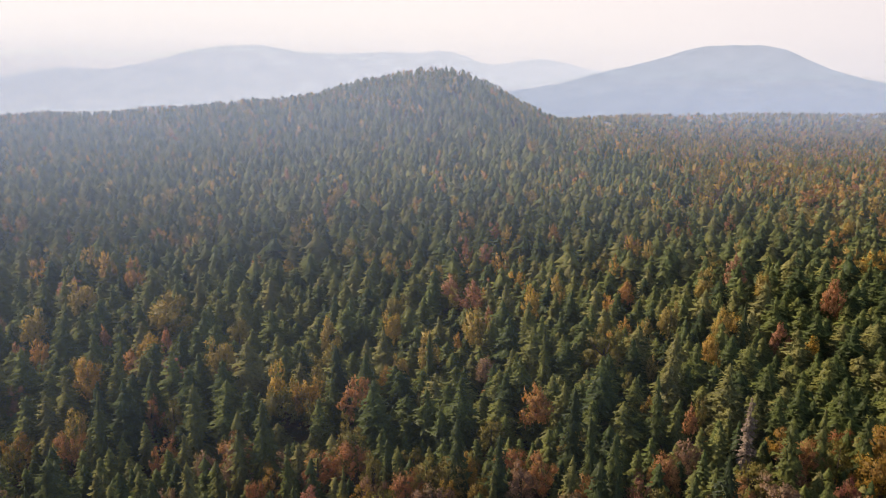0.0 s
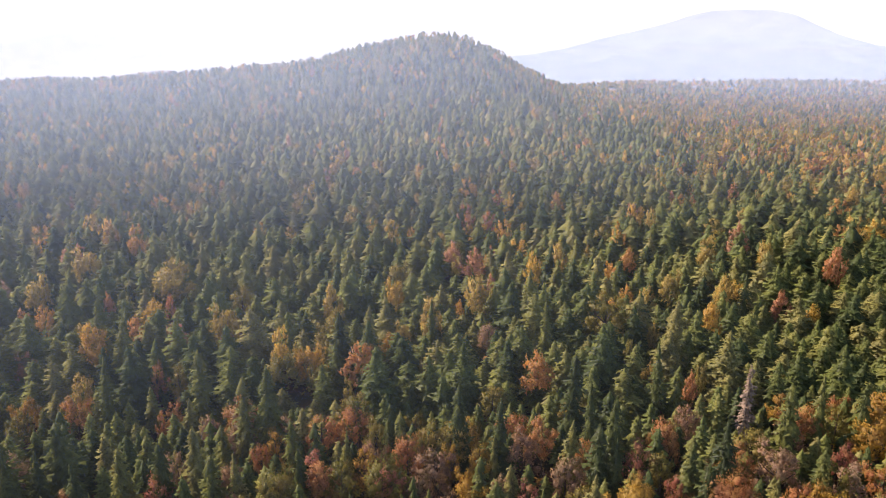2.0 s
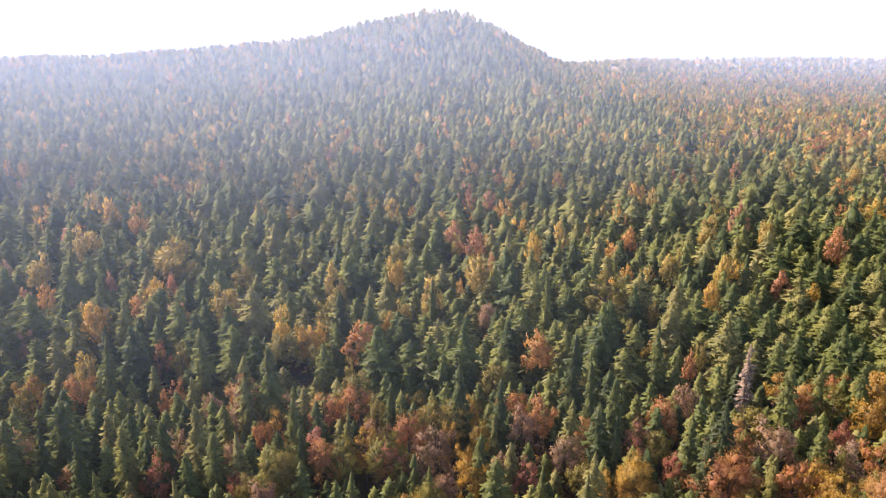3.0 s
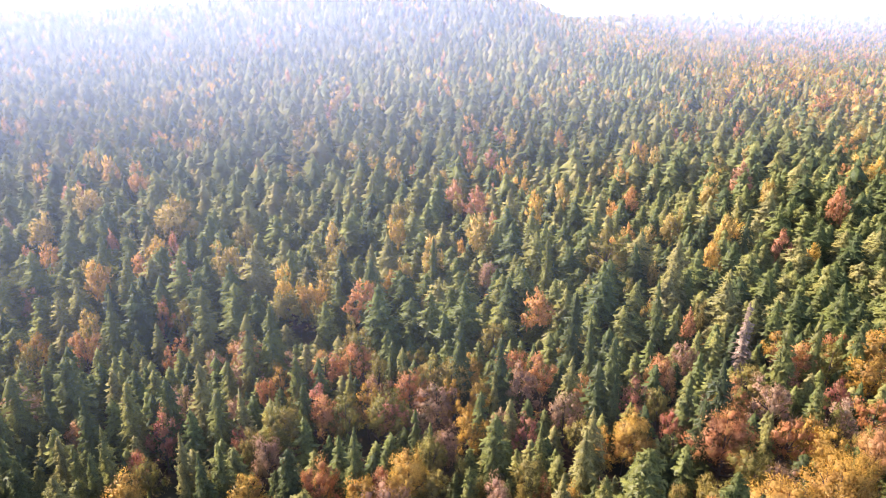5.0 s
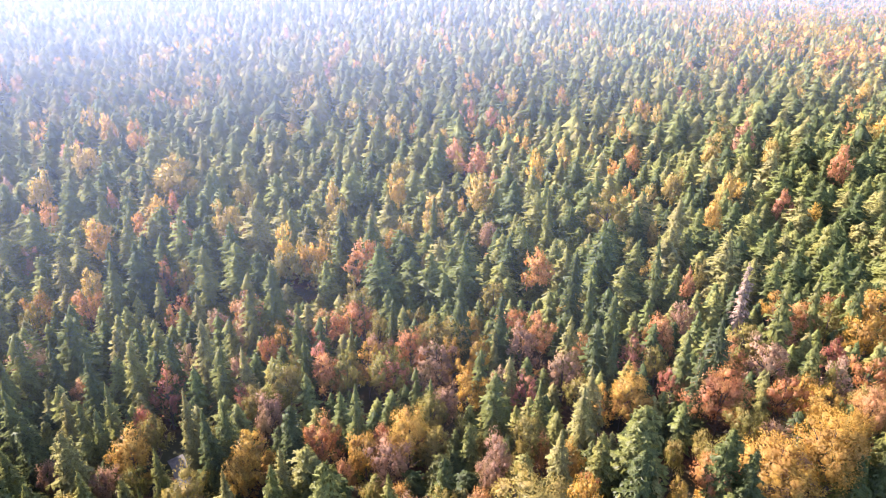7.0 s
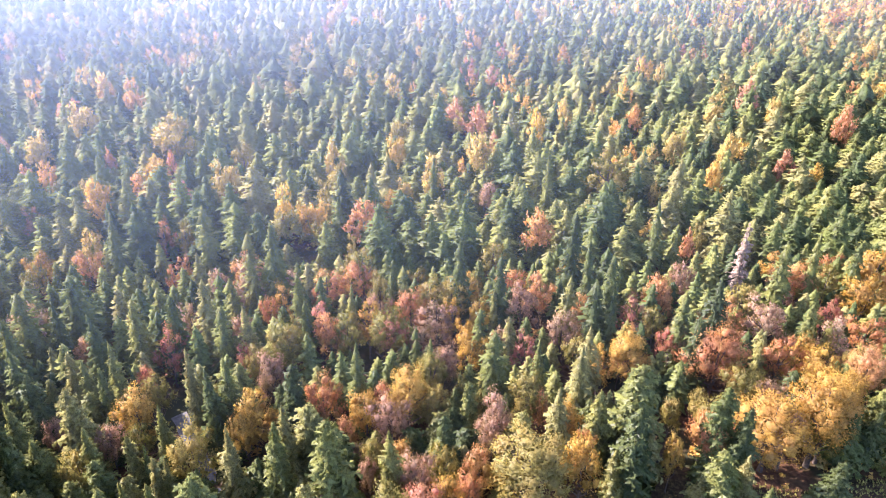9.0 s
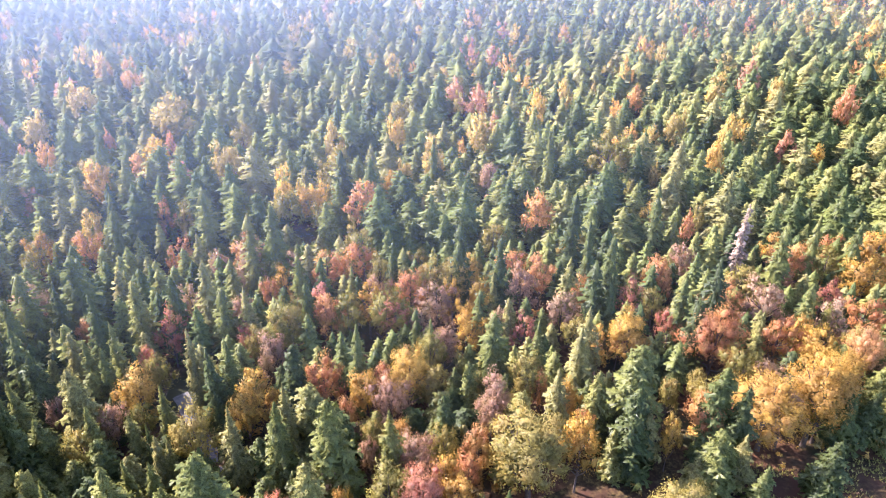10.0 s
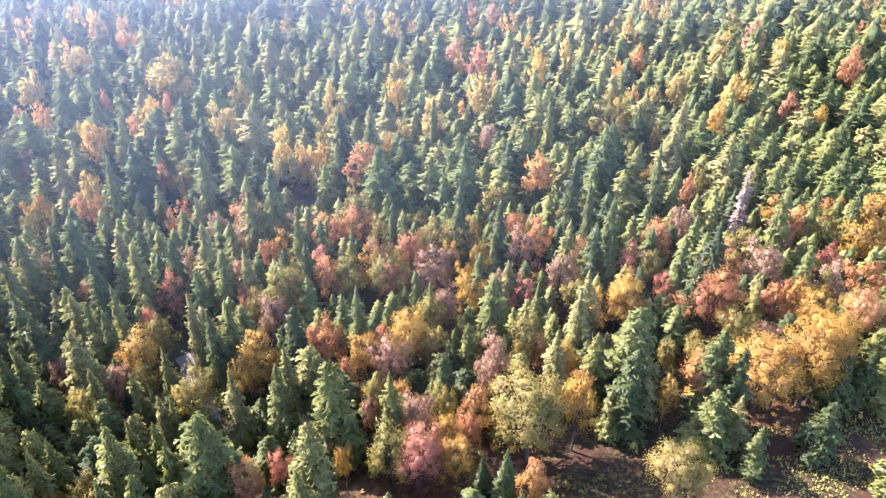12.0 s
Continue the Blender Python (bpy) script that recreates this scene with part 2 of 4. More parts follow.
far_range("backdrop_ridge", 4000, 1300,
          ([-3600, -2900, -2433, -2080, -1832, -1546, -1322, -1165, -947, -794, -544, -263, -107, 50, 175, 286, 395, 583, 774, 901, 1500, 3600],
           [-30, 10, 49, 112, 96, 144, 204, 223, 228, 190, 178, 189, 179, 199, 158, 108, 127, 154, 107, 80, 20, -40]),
          far_pale, "far wooded ridge with pale haze painted into its glow")
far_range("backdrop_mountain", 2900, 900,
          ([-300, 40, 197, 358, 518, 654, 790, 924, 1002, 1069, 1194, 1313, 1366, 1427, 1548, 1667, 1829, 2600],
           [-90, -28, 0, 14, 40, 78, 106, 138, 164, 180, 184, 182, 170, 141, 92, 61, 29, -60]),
          far_blue, "broad wooded mountain with blue haze painted into its glow")


# ---- the road and the clearing ----
def ribbon(name, line, width, mat, lift, label, category):
    """A strip of ground along a curved line, with ragged edges, just over the forest floor."""
    pts = np.array(line, float)
    d = np.r_[0, np.cumsum(np.hypot(*np.diff(pts, axis=0).T))]
    s = np.linspace(0, d[-1], 60)
    x, y = np.interp(s, d, pts[:, 0]), np.interp(s, d, pts[:, 1])
    k = np.ones(7) / 7
    x[3:-3], y[3:-3] = np.convolve(x, k, "valid"), np.convolve(y, k, "valid")
    dx, dy = np.gradient(x), np.gradient(y)
    n = np.hypot(dx, dy)
    V, w = [], np.random.uniform(0.85, 1.15, (60, 2)) * width / 2
    for j, side in enumerate((-1.0, -0.33, 0.33, 1.0)):
        off = side * (w[:, 0] if side < 0 else w[:, 1])
        px, py = x - dy / n * off, y + dx / n * off
        V.append(np.stack([px, py, ground_z(px, py) + lift - (0.05 if abs(side) == 1 else 0)], 1))
    V = np.concatenate(V)
    i = (np.arange(3)[:, None] * 60 + np.arange(59)[None]).ravel()
    F = np.concatenate([np.stack([i, i + 60, i + 61], 1), np.stack([i, i + 61, i + 1], 1)])
    return tagged(new(name, mesh(name, V, F[:, ::-1], None, mat, True)), label, category, kind="structure")


ROAD = [(-24, 45), (-29, 60), (-32.5, 71), (-35, 79), (-41, 88), (-48.5, 99), (-52, 104)]
ribbon("road", ROAD, 2.8, gravel, 0.12, "narrow grey gravel forest road in the shade", "road")


def clearing_edge(a):
    """The clearing's half widths, by direction from its middle."""
    return 1 + 0.16 * np.sin(3 * a + 0.6) + 0.09 * np.sin(7 * a)


def in_clearing(x, y, grow=0.0):
    a = np.arctan2((y - 66) / 25, (x - 60) / 46)
    return np.hypot((x - 60) / (46 + grow), (y - 66) / (25 + grow)) < clearing_edge(a)


def build_clearing():
    V, n, m = [(60, 66, 0.0)], 72, 14
    for j in range(1, m + 1):
        for i in range(n):
            a = 2 * math.pi * i / n
            r = clearing_edge(a) * j / m
            V.append((60 + 46 * r * math.cos(a), 66 + 25 * r * math.sin(a), 0))
    V = np.array(V)
    V[:, 2] = ground_z(V[:, 0], V[:, 1]) + 0.14
    V[-n:, 2] -= 0.2
    F = [(0, 1 + i, 1 + (i + 1) % n) for i in range(n)]
    for j in range(m - 1):
        for i in range(n):
            a, b = 1 + j * n + i, 1 + j * n + (i + 1) % n
            F += [(a, a + n, b + n), (a, b + n, b)]
    tagged(new("meadow", mesh("meadow", V, F, None, meadow, True)), "sunlit clearing of dry grass and fallen leaves", "meadow", kind="structure")


build_clearing()


# ---- tree forms, one metre high until scaled: corners, triangles and the way each corner faces ----
class Form:
    def __init__(self):
        self.V, self.F, self.N = [], [], []

    def add(self, pts, tris, ways):
        k = len(self.V)
        self.V.extend(pts)
        self.N.extend(ways)
        self.F.extend([(a + k, b + k, c + k) for a, b, c in tris])

    def done(self):
        """Arrays, with every triangle's front turned the way its corners face."""
        V, F, N = np.array(self.V, float), np.array(self.F), np.array(self.N, float)
        N /= np.linalg.norm(N, axis=1, keepdims=True) + 1e-9
        flat = np.cross(V[F[:, 1]] - V[F[:, 0]], V[F[:, 2]] - V[F[:, 0]])
        back = (flat * N[F].sum(1)).sum(1) < 0
        F[back] = F[back][:, ::-1]
        return V, F, N


def fan(V, F, pts, tris):
    k = len(V)
    V.extend(pts)
    F.extend([(a + k, b + k, c + k) for a, b, c in tris])


def lobes(rng):
    """An uneven girth: how far the crown reaches, by direction and height."""
    p, q, s = rng.uniform(0, 6.28), rng.uniform(0, 6.28), rng.uniform(0, 6.28)

    def reach(a, f):
        return 1 + 0.16 * math.sin(2 * a + p + 5 * f) + 0.13 * math.sin(3 * a + q - 9 * f) + 0.10 * math.sin(f * 17 + s)
    return reach


def spruce_form(rng, tiers, boughs, wide, detail, low=0.08, bare=0.0, power=0.68, blunt=0.03):
    """Whorls of drooping boughs, longest low down; each bough a feathered frond with hanging side sprays."""
    form, reach = Form(), lobes(rng)
    for i in range(tiers):
        f = i / (tiers - 1)
        z = low + (0.985 - low) * f ** 0.95
        full = wide * ((1 - f) ** power * 0.96 + blunt) * (0.72 + 0.28 * min(1, f * 4))
        turn = rng.random() * 6.28
        count = boughs if f < 0.75 else max(4, int(boughs * 0.62))
        for j in range(count):
            if rng.random() < bare:
                continue
            a = turn + 6.283 * j / count + rng.uniform(-0.35, 0.35)
            r = full * reach(a, f) * (rng.uniform(0.6, 1.12) if rng.random() < 0.75 else rng.uniform(1.05, 1.35))
            droop = rng.uniform(0.15, 0.6) * r * (1 - 0.75 * f) - 0.35 * r * f * f
            zz = z + rng.uniform(-0.016, 0.016)
            w = r * rng.uniform(0.17, 0.28) + 0.005
            loose = (0.14, 0.18, 0.26)[detail]
            tilt, swing = rng.gauss(0, loose), rng.gauss(0, loose)
            c, s = math.cos(a), math.sin(a)

            def at(u, v, h):
                return (c * u - s * v, s * u + c * v, zz + h)

            def way(u, v):
                out, side, up = 0.55, 0.7 * v + swing, 0.1 + 0.85 * u + tilt
                return (c * out - s * side, s * out + c * side, up)
            if detail == 0:
                form.add([at(r * 0.1, 0, 0.02), at(r * 0.62, w, -droop * 0.8), at(r, 0, -droop), at(r * 0.62, -w, -droop * 0.8)],
                         [(0, 1, 2), (0, 2, 3)], [way(0.1, 0), way(0.6, 0.8), way(1, 0), way(0.6, -0.8)])
                continue
            form.add([at(0, 0, 0.012), at(r * 0.5, w * 0.45, -droop * 0.5), at(r, 0, -droop), at(r * 0.5, -w * 0.45, -droop * 0.5)],
                     [(0, 1, 2), (0, 2, 3)], [way(0, 0), way(0.5, 0.5), way(1, 0), way(0.5, -0.5)])
            for u, far in ((0.38, 1.0), (0.6, 1.05), (0.82, 0.75)) if detail == 2 else ((0.62, 1.15),):
                for side in (1, -1):
                    q = w * far * rng.uniform(0.75, 1.5)
                    uu = u + rng.uniform(-0.1, 0.1)
                    base = -droop * uu
                    hang = rng.uniform(0.004, 0.028)
                    tilt, swing = tilt + rng.gauss(0, 0.22), swing + rng.gauss(0, 0.22)
                    form.add([at(r * (uu - 0.12), 0, base + 0.004), at(r * (uu + 0.14), side * q * 0.25, base - 0.003), at(r * (uu + 0.1), side * q, base - hang)],
                             [(0, 1, 2)], [way(uu - 0.2, 0), way(uu, side * 0.3), way(uu - 0.1, side * 1.0)])
    return form.done()


def skirt_form(rng, tiers, points, wide, low=0.1, power=0.68, blunt=0.03):
    """A closed spruce: overlapping jagged skirts of boughs, each drooping at its rim."""
    form, reach = Form(), lobes(rng)
    for i in range(tiers):
        f = i / tiers
        z = low + (1 - low) * (f + (rng.uniform(-0.35, 0.35) / tiers if 0 < i < tiers - 1 else 0))
        full = wide * ((1 - f) ** power * 0.97 + blunt) * rng.uniform(0.82, 1.16)
        deep = (1 - low) / tiers * 1.3 + full * 0.5
        turn = rng.random() * 6.28
        cx, cy = rng.uniform(-0.16, 0.16) * full, rng.uniform(-0.16, 0.16) * full
        rim, ways = [(cx, cy, min(1.0, z + deep))], [(0, 0, 1)]
        for j in range(2 * points):
            a = turn + 3.1416 * j / points + rng.uniform(-0.14, 0.14)
            q = full * reach(a, f) * (rng.uniform(0.8, 1.18) if j % 2 else rng.uniform(0.55, 0.85))
            rim.append((cx + q * math.cos(a), cy + q * math.sin(a), z + (rng.uniform(-0.28, 0.05) if j % 2 else rng.uniform(0.12, 0.3)) * full))
            ways.append((math.cos(a), math.sin(a), 0.55 if j % 2 else 0.05))
        n = 2 * points
        form.add(rim, [(0, 1 + j, 1 + (j + 1) % n) for j in range(n)], ways)
    return form.done()


def joined(*forms):
    VV, FF, NN, k = [], [], [], 0
    for V, F, N in forms:
        VV.append(V)
        FF.append(F + k)
        NN.append(N)
        k += len(V)
    return np.concatenate(VV), np.concatenate(FF), np.concatenate(NN)


BLOB = [(0, 0, 1), (0.894, 0, 0.447), (0.276, 0.851, 0.447), (-0.724, 0.526, 0.447), (-0.724, -0.526, 0.447), (0.276, -0.851, 0.447)]
BLOB_FACES = [(0, 1, 2), (0, 2, 3), (0, 3, 4), (0, 4, 5), (0, 5, 1), (1, 7, 2), (2, 8, 3), (3, 9, 4), (4, 10, 5), (5, 6, 1),
              (1, 6, 7), (2, 7, 8), (3, 8, 9), (4, 9, 10), (5, 10, 6), (11, 7, 6), (11, 8, 7), (11, 9, 8), (11, 10, 9), (11, 6, 10)]
BLOB = np.array(BLOB + [(0.724, -0.526, -0.447), (0.724, 0.526, -0.447), (-0.276, 0.851, -0.447), (-0.894, 0, -0.447), (-0.276, -0.851, -0.447), (0, 0, -1)])


def crown_form(rng, clumps, leaves, wide, size, gaps=0.15, low=0.25):
    """A broad crown: uneven clumps at the ends of rising limbs, each a dome of small leaf sprays over a closed heart."""
    form, reach = Form(), lobes(rng)
    mid, tall = (1 + low) / 2, (1 - low) / 2
    for i in range(clumps):
        u = (i + 0.5) / clumps
        cz = 1 - 1.7 * u
        ring = math.sqrt(max(0, 1 - cz * cz))
        a = i * 2.39996 + rng.uniform(-0.5, 0.5)
        deep = rng.uniform(0.45, 0.94) * reach(a, u)
        if rng.random() < gaps:
            continue
        out = np.array([ring * math.cos(a), ring * math.sin(a), cz * 0.8 + 0.25])
        c = np.array([ring * math.cos(a) * wide * deep, ring * math.sin(a) * wide * deep, mid + cz * tall * min(deep, 0.86) * (1 if cz > 0 else 0.8)])
        rad = np.array([wide, wide, tall * 0.85]) * rng.uniform(0.24, 0.48)
        heart = [c + v * rad * rng.uniform(0.22, 0.56) for v in BLOB]
        form.add(heart, BLOB_FACES, [v + 0.4 * out for v in BLOB])
        for j in range(leaves):
            n = np.array([rng.gauss(0, 1), rng.gauss(0, 1), rng.gauss(0.35, 0.9)]) + 0.55 * out
            n /= np.linalg.norm(n)
            p = c + n * rad * (rng.uniform(0.55, 1.0) if j % 6 else rng.uniform(1.0, 1.22))
            m = n + np.array([rng.gauss(0, 0.22), rng.gauss(0, 0.22), rng.gauss(0, 0.22)])
            t = np.cross(m, [rng.gauss(0, 1), rng.gauss(0, 1), rng.gauss(0, 1)])
            t /= np.linalg.norm(t) + 1e-9
            b = np.cross(m / (np.linalg.norm(m) + 1e-9), t)
            t = t + (n * 0.5 + out * 0.45) * rng.uniform(0.2, 1.3)
            s = size * rng.uniform(0.6, 1.3)
            side = b * s * rng.uniform(0.5, 0.9)
            face = n * 0.4 + out * 0.6 + m * 0.5
            form.add([p - t * s * 0.8 - side, p + t * s * rng.uniform(0.7, 1.1), p - t * s * rng.uniform(0.5, 0.9) + side], [(0, 1, 2)], [face] * 3)
    return form.done()


def limb(V, F, p, q, r0, r1, n=6):
    """A tapered round limb from p to q."""
    p, q = Vector(p), Vector(q)
    turn = (q - p).to_track_quat("Z", "Y")
    k = len(V)
    for o, r in ((p, r0), (q, r1)):
        for i in range(n):
            V.append(o + turn @ Vector((r * math.cos(6.2832 * i / n), r * math.sin(6.2832 * i / n), 0)))
    for i in range(n):
        a, b = k + i, k + (i + 1) % n
        F += [(a, b, b + n), (a, b + n, a + n)]


def spruce_trunk(stubs=0, rng=None):
    V, F = [], []
    zs = [-0.02, 0.02, 0.25, 0.6, 0.97]
    rs = [0.021, 0.016, 0.012, 0.008, 0.002]
    for i in range(4):
        limb(V, F, (0, 0, zs[i]), (0, 0, zs[i + 1]), rs[i], rs[i + 1], 8)
    for i in range(stubs):
        f = rng.uniform(0.15, 0.92)
        a = rng.random() * 6.28
        r = 0.15 * (1 - f) + 0.03
        limb(V, F, (0, 0, f), (r * math.cos(a), r * math.sin(a), f - 0.25 * r), 0.003, 0.0008, 4)
    return V, F


def beech_trunk(rng, wide, limbs=9):
    V, F = [], []
    limb(V, F, (0, 0, -0.02), (0, 0, 0.12), 0.028, 0.020, 8)
    limb(V, F, (0, 0, 0.12), (0.01, -0.01, 0.45), 0.020, 0.014, 8)
    limb(V, F, (0.01, -0.01, 0.45), (0, 0, 0.9), 0.014, 0.003, 6)
    for i in range(limbs):
        a, z = i * 2.4 + rng.uniform(-0.4, 0.4), rng.uniform(0.2, 0.6)
        r = wide * rng.uniform(0.55, 0.95)
        tip = (r * math.cos(a), r * math.sin(a), z + rng.uniform(0.12, 0.32))
        half = tuple(t * 0.55 + o for t, o in zip(tip, (0, 0, z * 0.45 - 0.02)))
        limb(V, F, (0, 0, z), half, 0.009, 0.006, 5)
        limb(V, F, half, tip, 0.006, 0.0015, 5)
        for s in (-0.5, 0.5):
            limb(V, F, half, (r * 0.85 * math.cos(a + s), r * 0.85 * math.sin(a + s), tip[2] + rng.uniform(-0.05, 0.08)), 0.004, 0.001, 4)
    return V, F


# ---- where the trees that stand out are: x, y, height, crown width ----
SPRUCES_AT_THE_FRONT = [
    (-46.7, 60.4, 17.7, 4.6), (-19.2, 61.7, 18.6, 5.0), (-58.7, 62.0, 16.9, 4.1), (-43.2, 62.2, 16.1, 3.7), (-25.1, 62.8, 13.6, 2.4),
    (-57.7, 64.7, 18.3, 4.9), (8.9, 66.0, 18.7, 5.1), (-47.9, 66.5, 21.3, 6.5), (5.8, 66.7, 16.0, 3.7), (-18.9, 66.8, 22.1, 6.9),
    (-42.9, 66.8, 14.6, 2.9), (-39.8, 67.2, 16.5, 4.0), (-57.0, 67.9, 18.1, 4.8), (-34.4, 68.0, 22.6, 7.2), (-60.3, 69.4, 17.5, 4.5),
    (-63.1, 70.5, 17.0, 4.2), (-43.3, 72.1, 15.8, 3.6), (71.5, 72.3, 9.5, 5.0), (-47.6, 73.4, 15.6, 3.5), (50.7, 75.9, 11.5, 4.9),
    (-8.0, 77.8, 20.7, 6.1), (-17.3, 78.1, 23.0, 8.0), (62.3, 78.6, 14.1, 5.4), (-45.3, 79.0, 14.6, 3.0),
]
SPRUCES_BEHIND_THE_FRONT = [
    (-43.8, 79.2, 13.9, 2.6), (41.8, 80.3, 9.0, 5.1), (44.9, 80.3, 14.8, 6.7), (-26.8, 80.9, 20.2, 5.9), (-34.2, 81.2, 18.7, 5.1),
    (49.2, 81.6, 12.3, 4.8), (-47.8, 82.0, 14.2, 2.7), (-57.2, 82.3, 17.6, 4.5), (-50.6, 82.9, 15.2, 3.3), (28.5, 83.4, 11.7, 4.4),
    (48.6, 84.1, 19.8, 5.1), (31.3, 84.7, 19.5, 7.0), (34.3, 84.7, 15.6, 4.9), (-69.5, 85.4, 20.9, 6.3), (0.7, 85.9, 16.5, 4.0),
    (-26.3, 86.5, 18.5, 5.0), (46.1, 87.4, 22.0, 5.8), (-61.1, 87.8, 20.7, 6.1), (-47.1, 87.9, 16.8, 4.1), (19.5, 89.2, 20.3, 5.9),
    (26.4, 89.9, 18.7, 5.1), (70.3, 90.2, 13.8, 5.3), (74.4, 90.2, 13.8, 4.7), (78.6, 90.2, 17.3, 6.5),
]
SPRUCES_HALFWAY = [
    (32.6, 91.0, 23.0, 8.0), (-38.8, 91.8, 22.0, 6.8), (-71.2, 92.6, 19.7, 5.6), (-37.2, 94.2, 21.0, 6.3), (4.7, 94.7, 16.2, 3.8),
    (-26.4, 95.4, 19.4, 5.5), (69.8, 96.9, 16.5, 3.9), (-60.5, 97.1, 17.9, 4.7), (-75.7, 97.3, 22.3, 7.0), (-56.2, 98.7, 16.7, 4.0),
    (-64.4, 99.3, 18.2, 4.8), (-15.4, 99.5, 21.0, 6.3), (-45.9, 99.6, 19.3, 5.4), (-59.1, 99.8, 21.7, 6.7), (24.9, 99.9, 20.8, 6.2),
    (-69.1, 102.3, 17.1, 4.3), (9.5, 103.7, 20.8, 6.2), (27.4, 105.1, 20.8, 6.2), (18.3, 105.5, 17.6, 4.5), (-2.2, 105.9, 17.5, 4.5),
    (61.4, 108.4, 17.2, 4.3), (-66.0, 108.4, 22.5, 7.1), (-83.2, 108.7, 21.0, 6.3), (49.1, 109.2, 20.3, 6.0),
]
SPRUCES_FURTHER_IN = [
    (-5.3, 111.0, 16.2, 3.8), (-43.7, 112.3, 20.0, 5.8), (-38.3, 112.8, 20.3, 5.9), (-60.8, 113.8, 20.9, 6.3), (13.7, 114.2, 16.7, 4.1),
    (73.1, 114.3, 19.5, 5.6), (7.5, 114.4, 18.0, 4.7), (-82.7, 114.5, 23.0, 7.7), (-77.3, 114.5, 21.1, 6.4), (48.2, 115.6, 20.7, 6.2),
    (-54.0, 115.6, 20.4, 6.0), (-27.6, 116.5, 17.8, 4.6), (34.6, 116.9, 20.5, 6.0), (56.4, 118.1, 23.0, 7.5), (31.2, 118.2, 22.6, 7.2),
    (-48.3, 118.3, 22.2, 6.9), (-75.8, 119.8, 23.0, 10.1), (25.9, 123.4, 20.8, 6.2), (11.0, 124.3, 16.3, 3.8), (-25.9, 124.7, 19.1, 5.3),
    (-20.1, 124.9, 17.3, 4.3), (-30.9, 125.9, 18.8, 5.1), (11.9, 126.3, 24.0, 6.5), (35.5, 126.5, 24.0, 6.5),
]
SPRUCES_DEEP_IN = [
    (-45.5, 128.0, 16.7, 4.1), (-8.3, 129.5, 18.8, 5.1), (74.0, 130.5, 24.0, 6.5), (-11.6, 130.8, 16.6, 4.0), (3.8, 131.7, 25.0, 6.8),
    (-10.9, 131.8, 19.0, 5.1), (32.8, 133.2, 24.0, 6.5), (-43.4, 134.7, 24.0, 6.5), (92.7, 135.1, 22.0, 5.9), (83.7, 135.9, 24.0, 6.5),
    (-37.9, 136.2, 26.0, 7.0), (29.7, 140.7, 27.0, 7.3), (-79.0, 146.3, 24.0, 6.5), (-57.4, 148.9, 24.0, 6.5), (52.5, 149.9, 25.0, 6.8),
    (62.9, 172.8, 26.0, 7.0), (-27.8, 175.7, 24.0, 6.5), (-19.7, 178.3, 25.0, 6.8), (30.3, 182.1, 26.0, 7.0), (-2.9, 184.8, 25.0, 6.8),
    (95.3, 203.5, 25.0, 6.8),
]
BROWN_BEECHES_NEAR = [
    (-18.4, 77.7, 13.0, 4.1), (-4.2, 78.8, 15.0, 6.5), (-57.1, 88.0, 13.3, 4.5), (8.3, 88.7, 14.4, 5.8), (-66.6, 89.7, 12.9, 4.0),
    (59.9, 90.2, 14.7, 6.3), (-9.0, 92.3, 15.5, 7.1), (9.5, 93.1, 14.6, 6.0), (-32.7, 104.8, 14.4, 5.7), (0.2, 107.8, 14.1, 5.4),
    (80.0, 113.9, 15.6, 7.2), (12.3, 116.6, 13.0, 4.2), (66.9, 118.9, 17.2, 9.1), (25.1, 119.7, 15.1, 6.6), (-88.7, 121.7, 15.3, 6.9),
    (-53.6, 122.0, 13.8, 5.0), (-13.7, 126.0, 13.8, 5.1), (17.1, 127.3, 15.9, 7.5), (-44.3, 136.0, 14.6, 6.0), (-52.2, 137.6, 13.0, 4.1),
    (-34.9, 138.4, 12.4, 3.5), (55.9, 138.9, 14.2, 5.5), (13.5, 188.0, 14.5, 5.8), (-62.1, 189.2, 15.6, 7.0),
]
ORANGE_BEECHES_NEAR = [
    (-28.8, 66.6, 14.0, 5.3), (13.2, 67.1, 13.3, 4.5), (3.7, 76.6, 13.5, 4.7), (5.7, 81.5, 13.5, 4.7), (45.3, 88.1, 14.4, 7.1),
    (24.4, 88.5, 12.1, 3.0), (18.1, 96.6, 12.3, 3.3), (-21.4, 97.0, 14.9, 6.4), (80.8, 104.7, 16.0, 7.7), (52.9, 107.4, 18.4, 10.5),
    (65.7, 109.1, 15.7, 7.3), (-23.0, 115.7, 14.6, 6.0), (87.0, 116.5, 15.4, 7.0), (59.1, 120.9, 15.1, 6.6), (29.7, 125.4, 13.9, 5.2),
    (-7.0, 126.2, 15.8, 7.4), (-37.8, 127.3, 12.7, 3.8), (49.3, 131.1, 13.9, 5.2), (47.8, 132.7, 14.2, 5.5), (22.1, 133.1, 15.1, 6.6),
    (-18.9, 137.2, 16.0, 7.7), (79.5, 137.3, 14.9, 6.3), (82.5, 137.9, 15.3, 6.6), (-45.9, 141.3, 15.4, 6.7),
]
ORANGE_BEECHES_BEYOND = [
    (-85.8, 144.6, 14.8, 6.1), (-73.5, 160.9, 13.5, 4.7), (-111.6, 170.1, 14.3, 5.6),
]
